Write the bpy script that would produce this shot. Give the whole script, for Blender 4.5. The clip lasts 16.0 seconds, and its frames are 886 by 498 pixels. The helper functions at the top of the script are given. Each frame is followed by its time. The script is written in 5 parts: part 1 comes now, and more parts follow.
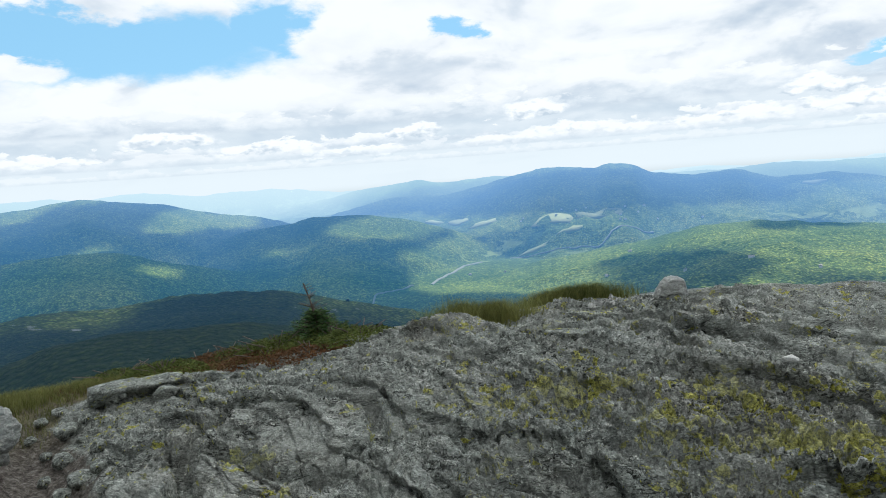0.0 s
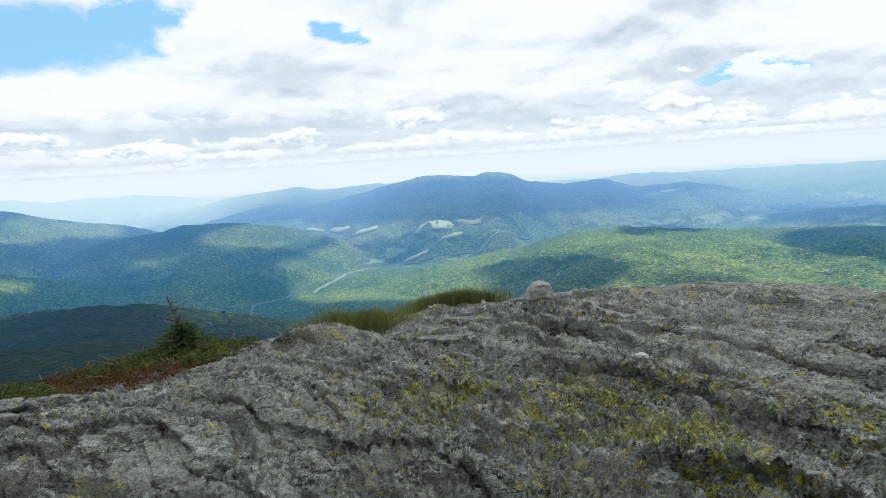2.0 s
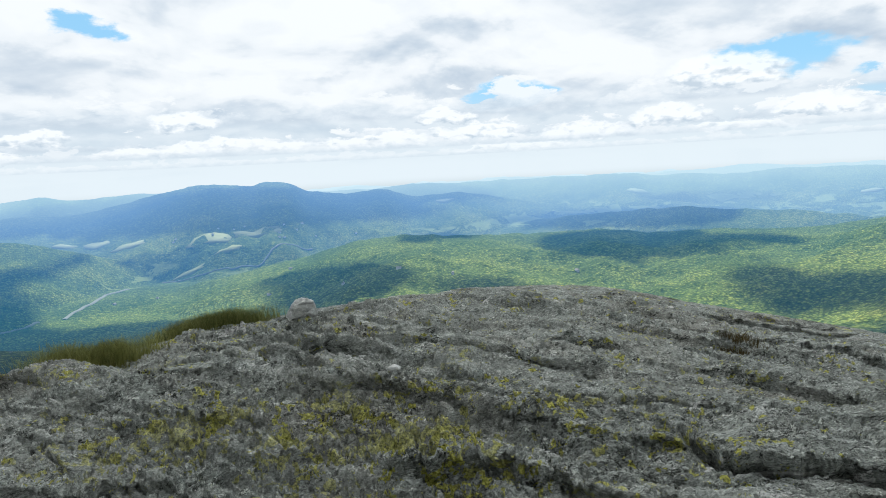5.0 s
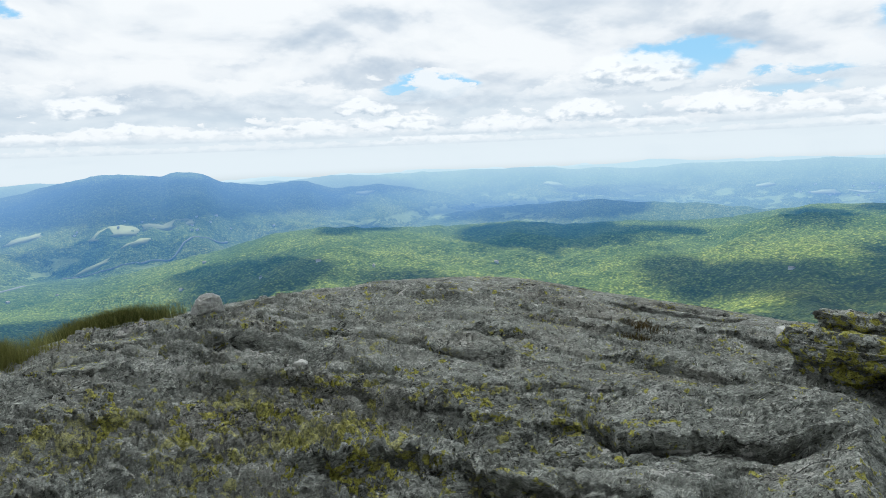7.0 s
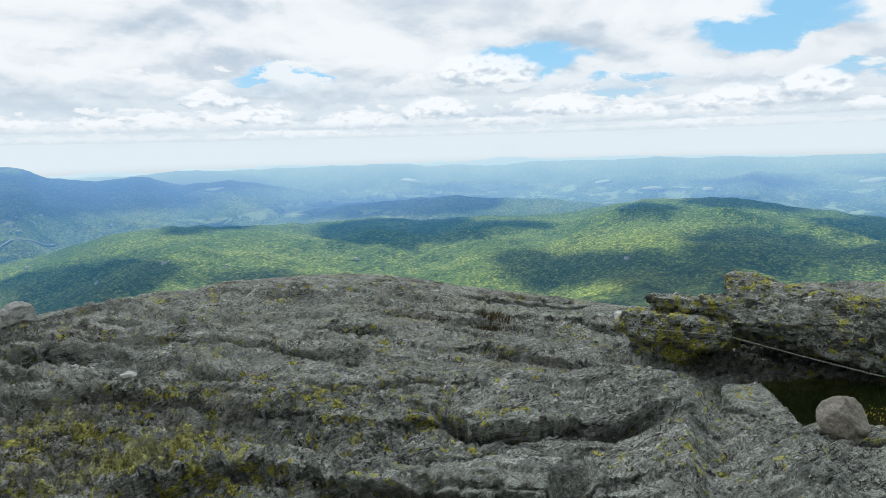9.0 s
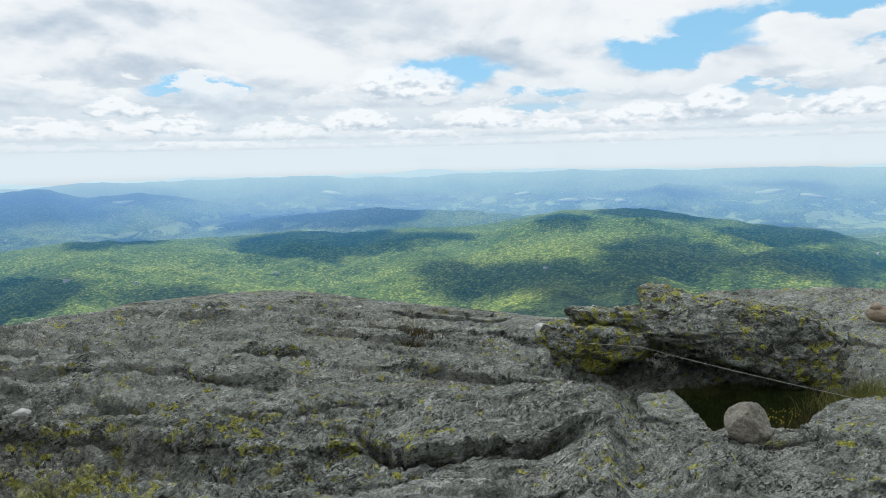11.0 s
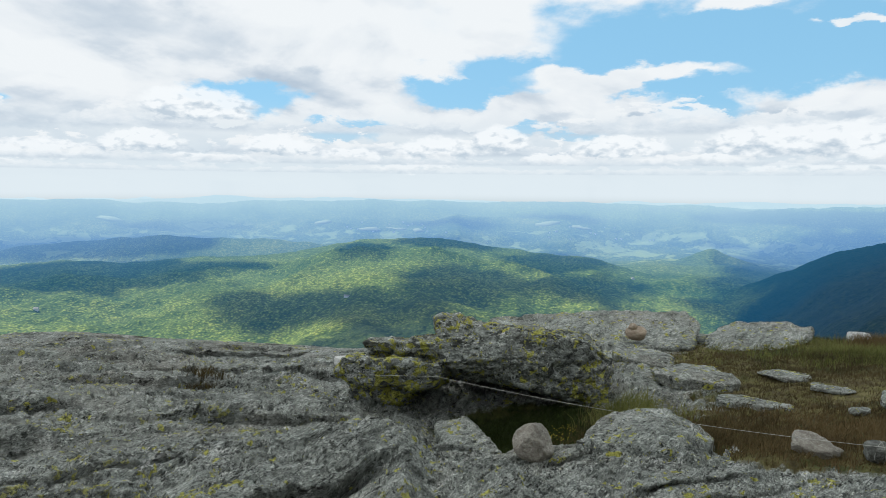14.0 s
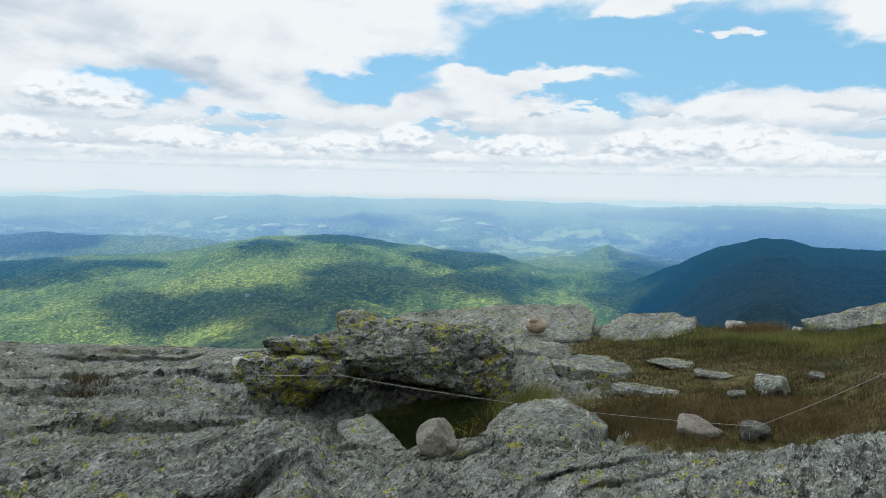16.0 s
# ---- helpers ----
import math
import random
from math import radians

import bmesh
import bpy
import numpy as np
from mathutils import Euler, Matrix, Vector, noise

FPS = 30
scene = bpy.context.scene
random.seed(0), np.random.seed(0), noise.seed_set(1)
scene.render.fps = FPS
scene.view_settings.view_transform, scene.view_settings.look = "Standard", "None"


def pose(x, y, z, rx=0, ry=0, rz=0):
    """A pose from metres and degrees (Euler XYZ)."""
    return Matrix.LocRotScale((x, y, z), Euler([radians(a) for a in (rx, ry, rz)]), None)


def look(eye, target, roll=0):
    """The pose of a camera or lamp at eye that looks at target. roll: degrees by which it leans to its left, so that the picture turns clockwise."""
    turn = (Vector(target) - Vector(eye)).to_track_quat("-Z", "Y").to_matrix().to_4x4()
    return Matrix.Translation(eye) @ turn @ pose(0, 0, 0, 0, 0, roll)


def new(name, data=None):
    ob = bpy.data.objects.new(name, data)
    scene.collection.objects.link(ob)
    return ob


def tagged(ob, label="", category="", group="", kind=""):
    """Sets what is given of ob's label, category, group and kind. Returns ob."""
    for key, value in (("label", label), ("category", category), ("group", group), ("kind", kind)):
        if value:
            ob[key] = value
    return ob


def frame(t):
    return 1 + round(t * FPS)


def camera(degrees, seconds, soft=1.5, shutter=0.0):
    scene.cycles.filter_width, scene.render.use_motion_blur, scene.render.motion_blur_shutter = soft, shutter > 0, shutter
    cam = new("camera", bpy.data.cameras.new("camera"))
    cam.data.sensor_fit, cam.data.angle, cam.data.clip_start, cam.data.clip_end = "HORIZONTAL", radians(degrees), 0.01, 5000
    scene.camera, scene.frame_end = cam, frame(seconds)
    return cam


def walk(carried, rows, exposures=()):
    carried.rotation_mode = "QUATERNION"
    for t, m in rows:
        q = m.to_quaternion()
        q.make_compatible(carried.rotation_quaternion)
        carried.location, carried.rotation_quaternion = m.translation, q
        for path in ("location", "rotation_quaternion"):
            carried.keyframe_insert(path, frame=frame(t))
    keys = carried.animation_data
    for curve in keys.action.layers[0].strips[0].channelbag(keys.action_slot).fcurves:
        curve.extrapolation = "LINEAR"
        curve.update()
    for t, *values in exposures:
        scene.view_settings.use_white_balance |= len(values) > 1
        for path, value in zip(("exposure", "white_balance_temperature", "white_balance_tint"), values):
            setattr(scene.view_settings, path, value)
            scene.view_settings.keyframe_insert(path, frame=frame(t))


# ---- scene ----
cam = camera(69.81, 16.0, soft=0.55)
# seconds, place, tilt, lean, turn: a slow pan to the right at arm's length
PATH = [
    (0, 0.002, -0.003, 1.501, 82.93, 4.12, -0.00),
    (0.5, 0.017, 0.003, 1.492, 82.18, 3.94, -2.67),
    (1, 0.032, 0.009, 1.494, 81.96, 3.50, -5.40),
    (1.5, 0.054, 0.000, 1.499, 82.51, 3.50, -8.09),
    (2, 0.067, -0.005, 1.502, 82.89, 3.47, -10.61),
    (2.5, 0.082, -0.021, 1.521, 82.63, 2.98, -12.69),
    (3, 0.099, -0.007, 1.526, 82.11, 3.33, -16.06),
    (3.5, 0.113, -0.006, 1.535, 82.28, 3.59, -18.06),
    (4, 0.159, -0.030, 1.540, 82.23, 4.02, -22.12),
    (4.5, 0.199, -0.056, 1.545, 82.51, 3.55, -26.67),
    (7, 0.290, -0.121, 1.545, 81.68, 2.26, -37.18),
    (7.5, 0.310, -0.121, 1.543, 81.21, 2.65, -39.81),
    (8, 0.367, -0.092, 1.521, 80.61, 2.32, -44.31),
    (8.5, 0.398, -0.080, 1.512, 80.80, 2.03, -47.29),
    (9, 0.400, -0.078, 1.512, 80.96, 1.58, -49.87),
    (11.5, 0.445, -0.052, 1.565, 82.46, 0.74, -59.53),
    (12, 0.457, -0.045, 1.576, 83.29, -0.12, -62.87),
    (12.5, 0.465, -0.046, 1.575, 83.88, -0.06, -65.40),
    (13, 0.486, -0.052, 1.571, 83.84, 0.64, -67.64),
    (13.5, 0.508, -0.058, 1.567, 84.23, -0.01, -70.69),
    (14, 0.509, -0.050, 1.566, 84.34, -0.53, -74.63),
    (14.5, 0.512, -0.044, 1.565, 84.45, -1.22, -76.71),
    (15, 0.519, -0.051, 1.562, 84.43, -1.38, -78.21),
    (15.5, 0.539, -0.061, 1.557, 84.09, -0.92, -80.39),
    (16, 0.545, -0.063, 1.557, 84.16, -1.16, -83.09),
]
walk(cam, [(t, pose(x, y, z, rx, ry, rz)) for t, x, y, z, rx, ry, rz in PATH], exposures=[(0, 1.10, 6130, 8), (4, 1.08, 6150, 8), (8, 1.00, 6150, 8), (11.5, 0.96, 6180, 8), (16, 0.95, 6180, 8)])

# ---- light ----
SUN_AZ, SUN_EL = 28.0, 52.0
TO_SUN = Vector((math.sin(radians(SUN_AZ)) * math.cos(radians(SUN_EL)),
                 math.cos(radians(SUN_AZ)) * math.cos(radians(SUN_EL)), math.sin(radians(SUN_EL))))
sun_data = bpy.data.lights.new("sun", "SUN")
sun_data.energy, sun_data.angle, sun_data.color = 5.0, radians(1.2), (1.0, 0.95, 0.78)
sun = new("sun", sun_data)
sun.matrix_world = look(TO_SUN * 100, (0, 0, 0))


class Nodes:
    """Short hand for building a node tree."""

    def __init__(self, tree):
        self.tree = tree
        tree.nodes.clear()

    def add(self, kind, **props):
        node = self.tree.nodes.new(kind)
        for key, value in props.items():
            setattr(node, key, value)
        return node

    def link(self, a, b):
        self.tree.links.new(a, b)

    def put(self, socket, value):
        if isinstance(value, bpy.types.NodeSocket):
            self.link(value, socket)
        elif value is not None:
            socket.default_value = value

    def math(self, op, a, b=None, c=None, clamp=False):
        n = self.add("ShaderNodeMath", operation=op, use_clamp=clamp)
        for i, v in enumerate((a, b, c)):
            self.put(n.inputs[i], v)
        return n.outputs[0]

    def vec(self, op, a, b=None, scale=None):
        n = self.add("ShaderNodeVectorMath", operation=op)
        self.put(n.inputs[0], a)
        self.put(n.inputs[1], b)
        if scale is not None:
            self.put(n.inputs[3], scale)
        return n.outputs["Value"] if op in ("LENGTH", "DOT_PRODUCT", "DISTANCE") else n.outputs[0]

    def noise(self, vector, scale, detail=4.0, rough=0.55, distort=0.0, dims="3D"):
        n = self.add("ShaderNodeTexNoise", noise_dimensions=dims)
        self.put(n.inputs["Vector"], vector)
        n.inputs["Scale"].default_value, n.inputs["Detail"].default_value = scale, detail
        n.inputs["Roughness"].default_value, n.inputs["Distortion"].default_value = rough, distort
        return n.outputs["Fac"]

    def voronoi(self, vector, scale, feature="F1", out="Distance", rand=1.0):
        n = self.add("ShaderNodeTexVoronoi", feature=feature)
        self.put(n.inputs["Vector"], vector)
        n.inputs["Scale"].default_value = scale
        n.inputs["Randomness"].default_value = rand
        return n.outputs[out]

    def ramp(self, fac, *stops, mode="LINEAR"):
        n = self.add("ShaderNodeValToRGB")
        n.color_ramp.interpolation = mode
        while len(n.color_ramp.elements) < len(stops):
            n.color_ramp.elements.new(0.5)
        for e, (p, c) in zip(n.color_ramp.elements, stops):
            e.position = p
            e.color = (c, c, c, 1) if isinstance(c, (int, float)) else (*c, 1)
        self.put(n.inputs[0], fac)
        return n.outputs[0]

    def step(self, v, lo, hi, a=0.0, b=1.0):
        n = self.add("ShaderNodeMapRange", interpolation_type="SMOOTHSTEP")
        for i, q in enumerate((v, lo, hi, a, b)):
            self.put(n.inputs[i], q)
        return n.outputs[0]

    def mix(self, fac, a, b, blend="MIX"):
        n = self.add("ShaderNodeMix", data_type="RGBA", blend_type=blend)
        self.put(n.inputs[0], fac)
        for sock, v in ((n.inputs[6], a), (n.inputs[7], b)):
            self.put(sock, (*v, 1) if isinstance(v, tuple) else v)
        return n.outputs[2]

    def add_noise_colour(self, vector, scale):
        n = self.add("ShaderNodeTexNoise")
        self.put(n.inputs["Vector"], vector)
        n.inputs["Scale"].default_value, n.inputs["Detail"].default_value = scale, 3.0
        return n.outputs["Color"]

    def map(self, vector, scale=(1, 1, 1), rot=(0, 0, 0), loc=(0, 0, 0)):
        n = self.add("ShaderNodeMapping")
        self.put(n.inputs[0], vector)
        n.inputs[1].default_value, n.inputs[2].default_value, n.inputs[3].default_value = loc, rot, scale
        return n.outputs[0]

    def xyz(self, v):
        n = self.add("ShaderNodeSeparateXYZ")
        self.put(n.inputs[0], v)
        return n.outputs

    def join(self, x, y, z):
        n = self.add("ShaderNodeCombineXYZ")
        for i, v in enumerate((x, y, z)):
            self.put(n.inputs[i], v)
        return n.outputs[0]

    def bump(self, height, strength=0.5, distance=0.01, normal=None):
        n = self.add("ShaderNodeBump")
        n.inputs["Strength"].default_value, n.inputs["Distance"].default_value = strength, distance
        self.put(n.inputs["Height"], height)
        if normal is not None:
            self.put(n.inputs["Normal"], normal)
        return n.outputs[0]


def bearing(az, el=0.0):
    a, e = radians(az), radians(el)
    return (math.sin(a) * math.cos(e), math.cos(a) * math.cos(e), math.sin(e))


# Sky: clear blue above, a broken deck of white cloud with grey bases, pale haze at the horizon.
world = bpy.data.worlds.new("sky")
scene.world = world
world.use_nodes = True
w = Nodes(world.node_tree)
way = w.add("ShaderNodeTexCoord").outputs["Generated"]
sky = w.add("ShaderNodeTexSky", sky_type="NISHITA", sun_disc=False)
sky.sun_elevation, sky.sun_rotation = radians(SUN_EL), radians(SUN_AZ)
sky.altitude, sky.air_density, sky.dust_density, sky.ozone_density = 1200, 1.0, 0.6, 1.5
blue = w.mix(0.75, w.vec("SCALE", sky.outputs[0], scale=0.12), (0.34, 0.69, 0.95))
wx, wy, wz = w.xyz(way)
turn = w.math("MULTIPLY", w.math("ARCTAN2", wx, wy), 57.2958)
rise = w.math("MULTIPLY", w.math("ARCSINE", wz), 57.2958)
aim = w.join(turn, rise, 0.0)
# cloud edges are torn at three sizes; shapes lie flatter towards the horizon
up = w.math("MAXIMUM", wz, 0.0)
deck_h = w.math("ADD", up, 0.30)
deck = w.join(w.math("DIVIDE", wx, deck_h), w.math("DIVIDE", wy, deck_h), 0.0)


def torn(scale, reach, detail):
    n_ = w.add("ShaderNodeTexNoise")
    w.put(n_.inputs["Vector"], w.map(aim, scale=(1.0, 2.1, 1.0)))
    n_.inputs["Scale"].default_value, n_.inputs["Detail"].default_value, n_.inputs["Roughness"].default_value = scale, detail, 0.6
    return w.vec("MULTIPLY", w.vec("SUBTRACT", n_.outputs["Color"], (0.5, 0.5, 0.5)), reach)


loose = w.vec("ADD", aim, w.vec("ADD", torn(0.10, (14.0, 4.0, 0.0), 2.0), torn(0.45, (4.5, 2.2, 0.0), 6.0)))
lumpy = w.vec("ADD", aim, w.vec("ADD", torn(0.28, (3.4, 1.5, 0.0), 1.0), torn(0.9, (1.8, 1.1, 0.0), 3.0)))


def spot(at_, az, el, wide, tall, soft_=0.55):
    off = w.vec("MULTIPLY", w.vec("SUBTRACT", at_, (az, el, 0.0)), (1 / wide, 1 / tall, 0.0))
    return w.step(w.vec("LENGTH", off), 1.0 + soft_, 1.0 - soft_), off


def after(at_, before):
    """The same place, worked out once what goes before is done, which keeps the tree's memory small."""
    return w.vec("ADD", at_, w.vec("SCALE", before, scale=1e-9))


def most(at_, rows_, soft_=0.55):
    out = None
    for row in rows_:
        v = spot(at_ if out is None else after(at_, out), *row, soft_)[0]
        out = v if out is None else w.math("MAXIMUM", out, v)
    return out


# breaks of blue, strips of cloud that cross them, and grey undersides: bearing, height, half width, half height in degrees
BREAKS = ((-25, 11.7, 13, 2.9), (-13.5, 12.9, 3.6, 2.2), (1.5, 12.2, 2.2, 1.0), (57.8, 7.6, 3.8, 1.2), (76, 8.3, 6.0, 1.1), (36, 5.6, 2.6, 1.1), (80.7, 9.8, 5.2, 1.6), (94, 12.0, 11, 3.2), (96.5, 6.6, 6, 1.2),
          (108, 10.4, 13, 4.2), (78.7, 9.7, 3.0, 1.3), (120, 11, 10, 3.6), (97, 8.2, 5, 1.2), (66, 5.2, 3.5, 0.8), (84, 5.0, 4, 0.8), (118, 4.6, 6, 0.7))
STRIPS = ((-30, 14.4, 5.5, 1.1), (-33, 9.9, 4.0, 0.8), (89.6, 9.3, 8.5, 0.9), (87.6, 6.6, 8.8, 1.2), (110.5, 6.8, 9.2, 1.3), (116, 12.8, 4.0, 1.8), (105.6, 12.6, 1.5, 0.4), (99.4, 15.0, 4.5, 0.8))
UNDERSIDES = ((64.4, 7.6, 6.6, 1.1), (88.8, 5.7, 6.1, 0.6), (62.7, 8.9, 5.1, 1.5), (15, 4.6, 9.5, 1.5), (43.3, 5.6, 5.1, 1.6), (-28, 3.5, 9.2, 1.0), (-9, 4.1, 10.2, 1.5), (2.1, 4.0, 4.6, 1.6), (30.4, 7.0, 5.5, 1.4),
              (70.5, 7.6, 6.5, 0.9), (42, 4.6, 5.1, 0.9), (30, 10.5, 8, 1.6), (-2, 8.5, 9, 1.4), (52, 12, 8, 1.8), (20, 8.0, 5, 1.0), (110, 5.9, 8, 0.5))
HEAPS = ((104.4, 3.7, 8.4, 1.7), (113.5, 2.6, 6.6, 0.9), (73.6, 3.2, 3.0, 1.4), (79.3, 3.9, 2.6, 1.4), (89.8, 3.4, 4.2, 0.9), (53.6, 6.3, 4.6, 1.7), (49.5, 3.2, 3.4, 1.0), (43.0, 2.4, 4.0, 0.9), (60.5, 3.2, 3.2, 0.9),
         (66.5, 2.6, 2.6, 0.8), (96, 2.2, 4.4, 0.6), (84.5, 2.3, 3.2, 0.6), (8.6, 4.6, 2.6, 1.0), (-23, 3.9, 3.8, 0.7), (-2.5, 3.5, 2.4, 0.7), (13.0, 2.6, 6.2, 0.7), (24.5, 2.6, 5.0, 0.7), (-14.5, 2.9, 5.0, 0.7),
         (-32, 2.6, 4.2, 0.5), (33.5, 2.8, 4.0, 0.9), (5.5, 2.3, 4.2, 0.5), (55.5, 1.9, 3.6, 0.5), (-7.5, 2.0, 4.4, 0.45), (72, 1.6, 4.0, 0.45), (105, 1.7, 5.0, 0.45), (30.0, 4.4, 2.8, 0.8), (36, 1.5, 5, 0.4))
wisps = w.noise(w.map(deck, loc=(3.1, 1.7, 0.0)), 2.6, 7.0, 0.55, 0.3)
body = w.math("ADD", 0.42, w.math("MULTIPLY", wisps, 0.5))
body = w.math("SUBTRACT", body, w.math("MULTIPLY", most(loose, BREAKS, 0.5), 0.62))
body = w.math("ADD", body, w.math("MULTIPLY", most(loose, STRIPS, 0.5), 0.52))
cover = w.step(body, 0.16, 0.62)
# soft modelling: grey undersides, white where the light comes through
folds = w.noise(w.map(deck, loc=(8.0, 4.0, 0.0)), 1.9, 6.0, 0.50, 0.3)
lit = w.noise(w.map(deck, loc=(8.03, 4.07, 0.0)), 1.9, 6.0, 0.50, 0.3)
under = most(loose, UNDERSIDES, 0.6)
tone = w.math("ADD", w.math("ADD", w.math("MULTIPLY", w.math("SUBTRACT", folds, 0.5), 0.9), w.math("MULTIPLY", w.math("SUBTRACT", folds, lit), 2.2)), w.math("MULTIPLY", under, w.math("ADD", w.math("MULTIPLY", wisps, 0.7), 0.02)))
white = w.ramp(w.math("ADD", tone, 0.26), (0.20, (1.0, 1.0, 0.99)), (0.42, (0.92, 0.935, 0.945)), (0.62, (0.74, 0.79, 0.84)), (0.90, (0.56, 0.64, 0.73)))
colour = w.mix(cover, blue, white)
# nearer the horizon the air pales; rows of heaped cloud stand there, bright-topped and flat-based
colour = w.mix(w.math("MULTIPLY", w.step(rise, 7.5, 2.4), 0.70), colour, (0.70, 0.785, 0.845))


def rows_of(level, tall, scale, seed, colour, strength, thick=0.72):
    """Small crowded heaps along one height."""
    h_ = w.math("DIVIDE", w.math("SUBTRACT", rise, level), tall)
    lump = w.noise(w.join(turn, w.math("MULTIPLY", rise, 2.4), seed), scale, 6.0, 0.6, 0.2)
    patch = w.noise(w.join(turn, 0.0, seed + 5.0), scale * 0.3, 3.0, 0.5)
    edge = w.math("SUBTRACT", w.math("ADD", w.math("MULTIPLY", lump, 0.9), w.math("MULTIPLY", patch, 0.9)), w.math("MULTIPLY", h_, 0.30))
    inside = w.math("MULTIPLY", w.step(edge, thick, thick + 0.07), w.step(h_, -0.15, 0.08))
    shade = w.ramp(w.math("ADD", w.math("MULTIPLY", h_, 0.5), w.math("SUBTRACT", lump, 0.45)), (0.0, (0.64, 0.71, 0.78)), (0.18, (0.80, 0.85, 0.89)), (0.40, (1.0, 1.0, 0.99)))
    return w.mix(w.math("MULTIPLY", inside, strength), colour, shade)


colour = rows_of(4.6, 2.4, 0.30, 2.0, colour, 0.9)
colour = rows_of(2.7, 1.5, 0.45, 7.0, colour, 0.95)
puff = w.noise(w.map(aim, scale=(1.0, 1.8, 1.0)), 0.9, 3.0, 0.5, 0.2)
for az_, el_, wide_, tall_ in HEAPS:
    inside, off_ = spot(after(lumpy, colour), az_, el_, wide_, tall_, 0.16)
    v_ = w.xyz(off_)[1]
    inside = w.math("MULTIPLY", inside, w.step(v_, -0.75, -0.45))
    shade_ = w.ramp(w.math("ADD", w.math("MULTIPLY", v_, 0.42), w.math("ADD", w.math("MULTIPLY", puff, 1.7), -0.40)), (0.08, (0.60, 0.68, 0.755)), (0.32, (0.83, 0.87, 0.90)), (0.52, (1.05, 1.05, 1.04)))
    colour = w.mix(w.math("MULTIPLY", inside, 0.9), colour, shade_)
colour = w.mix(w.math("MULTIPLY", w.step(rise, 3.2, 0.2), 0.75), colour, (0.88, 0.94, 0.96))
colour = rows_of(1.9, 0.8, 0.5, 12.0, colour, 0.55, 0.62)
colour = rows_of(1.1, 0.5, 0.8, 17.0, colour, 0.40, 0.60)
colour = w.mix(w.step(wz, -0.01, -0.06), colour, (0.10, 0.17, 0.16))
# overhead, out of the view, closed cloud is kept nearly white to light the summit
colour = w.mix(w.step(wz, 0.30, 0.60), colour, w.mix(0.06, white, (0.17, 0.20, 0.23)))
# a glow added round the sun's place, out of the view, brightens the rock from above
glow_ = w.math("POWER", w.math("MAXIMUM", w.vec("DOT_PRODUCT", way, tuple(TO_SUN)), 0.0), 26.0)
colour = w.mix(1.0, colour, w.vec("SCALE", (1.0, 0.97, 0.90), scale=w.math("MULTIPLY", glow_, 7.0)), "ADD")
back = w.add("ShaderNodeBackground")
w.link(colour, back.inputs[0])
back.inputs[1].default_value = 0.47
w.link(back.outputs[0], w.add("ShaderNodeOutputWorld").inputs[0])

# ---- materials ----
def material(name):
    m = bpy.data.materials.new(name)
    m.use_nodes = True
    n = Nodes(m.node_tree)
    return m, n


def surface(n, colour, rough=0.9, normal=None, spec=0.25):
    b = n.add("ShaderNodeBsdfPrincipled")
    n.put(b.inputs["Base Color"], (*colour, 1) if isinstance(colour, tuple) else colour)
    n.put(b.inputs["Roughness"], rough)
    b.inputs["Specular IOR Level"].default_value = spec
    if normal is not None:
        n.link(normal, b.inputs["Normal"])
    return b


def finish(n, shader):
    n.link(shader.outputs[0], n.add("ShaderNodeOutputMaterial").inputs[0])


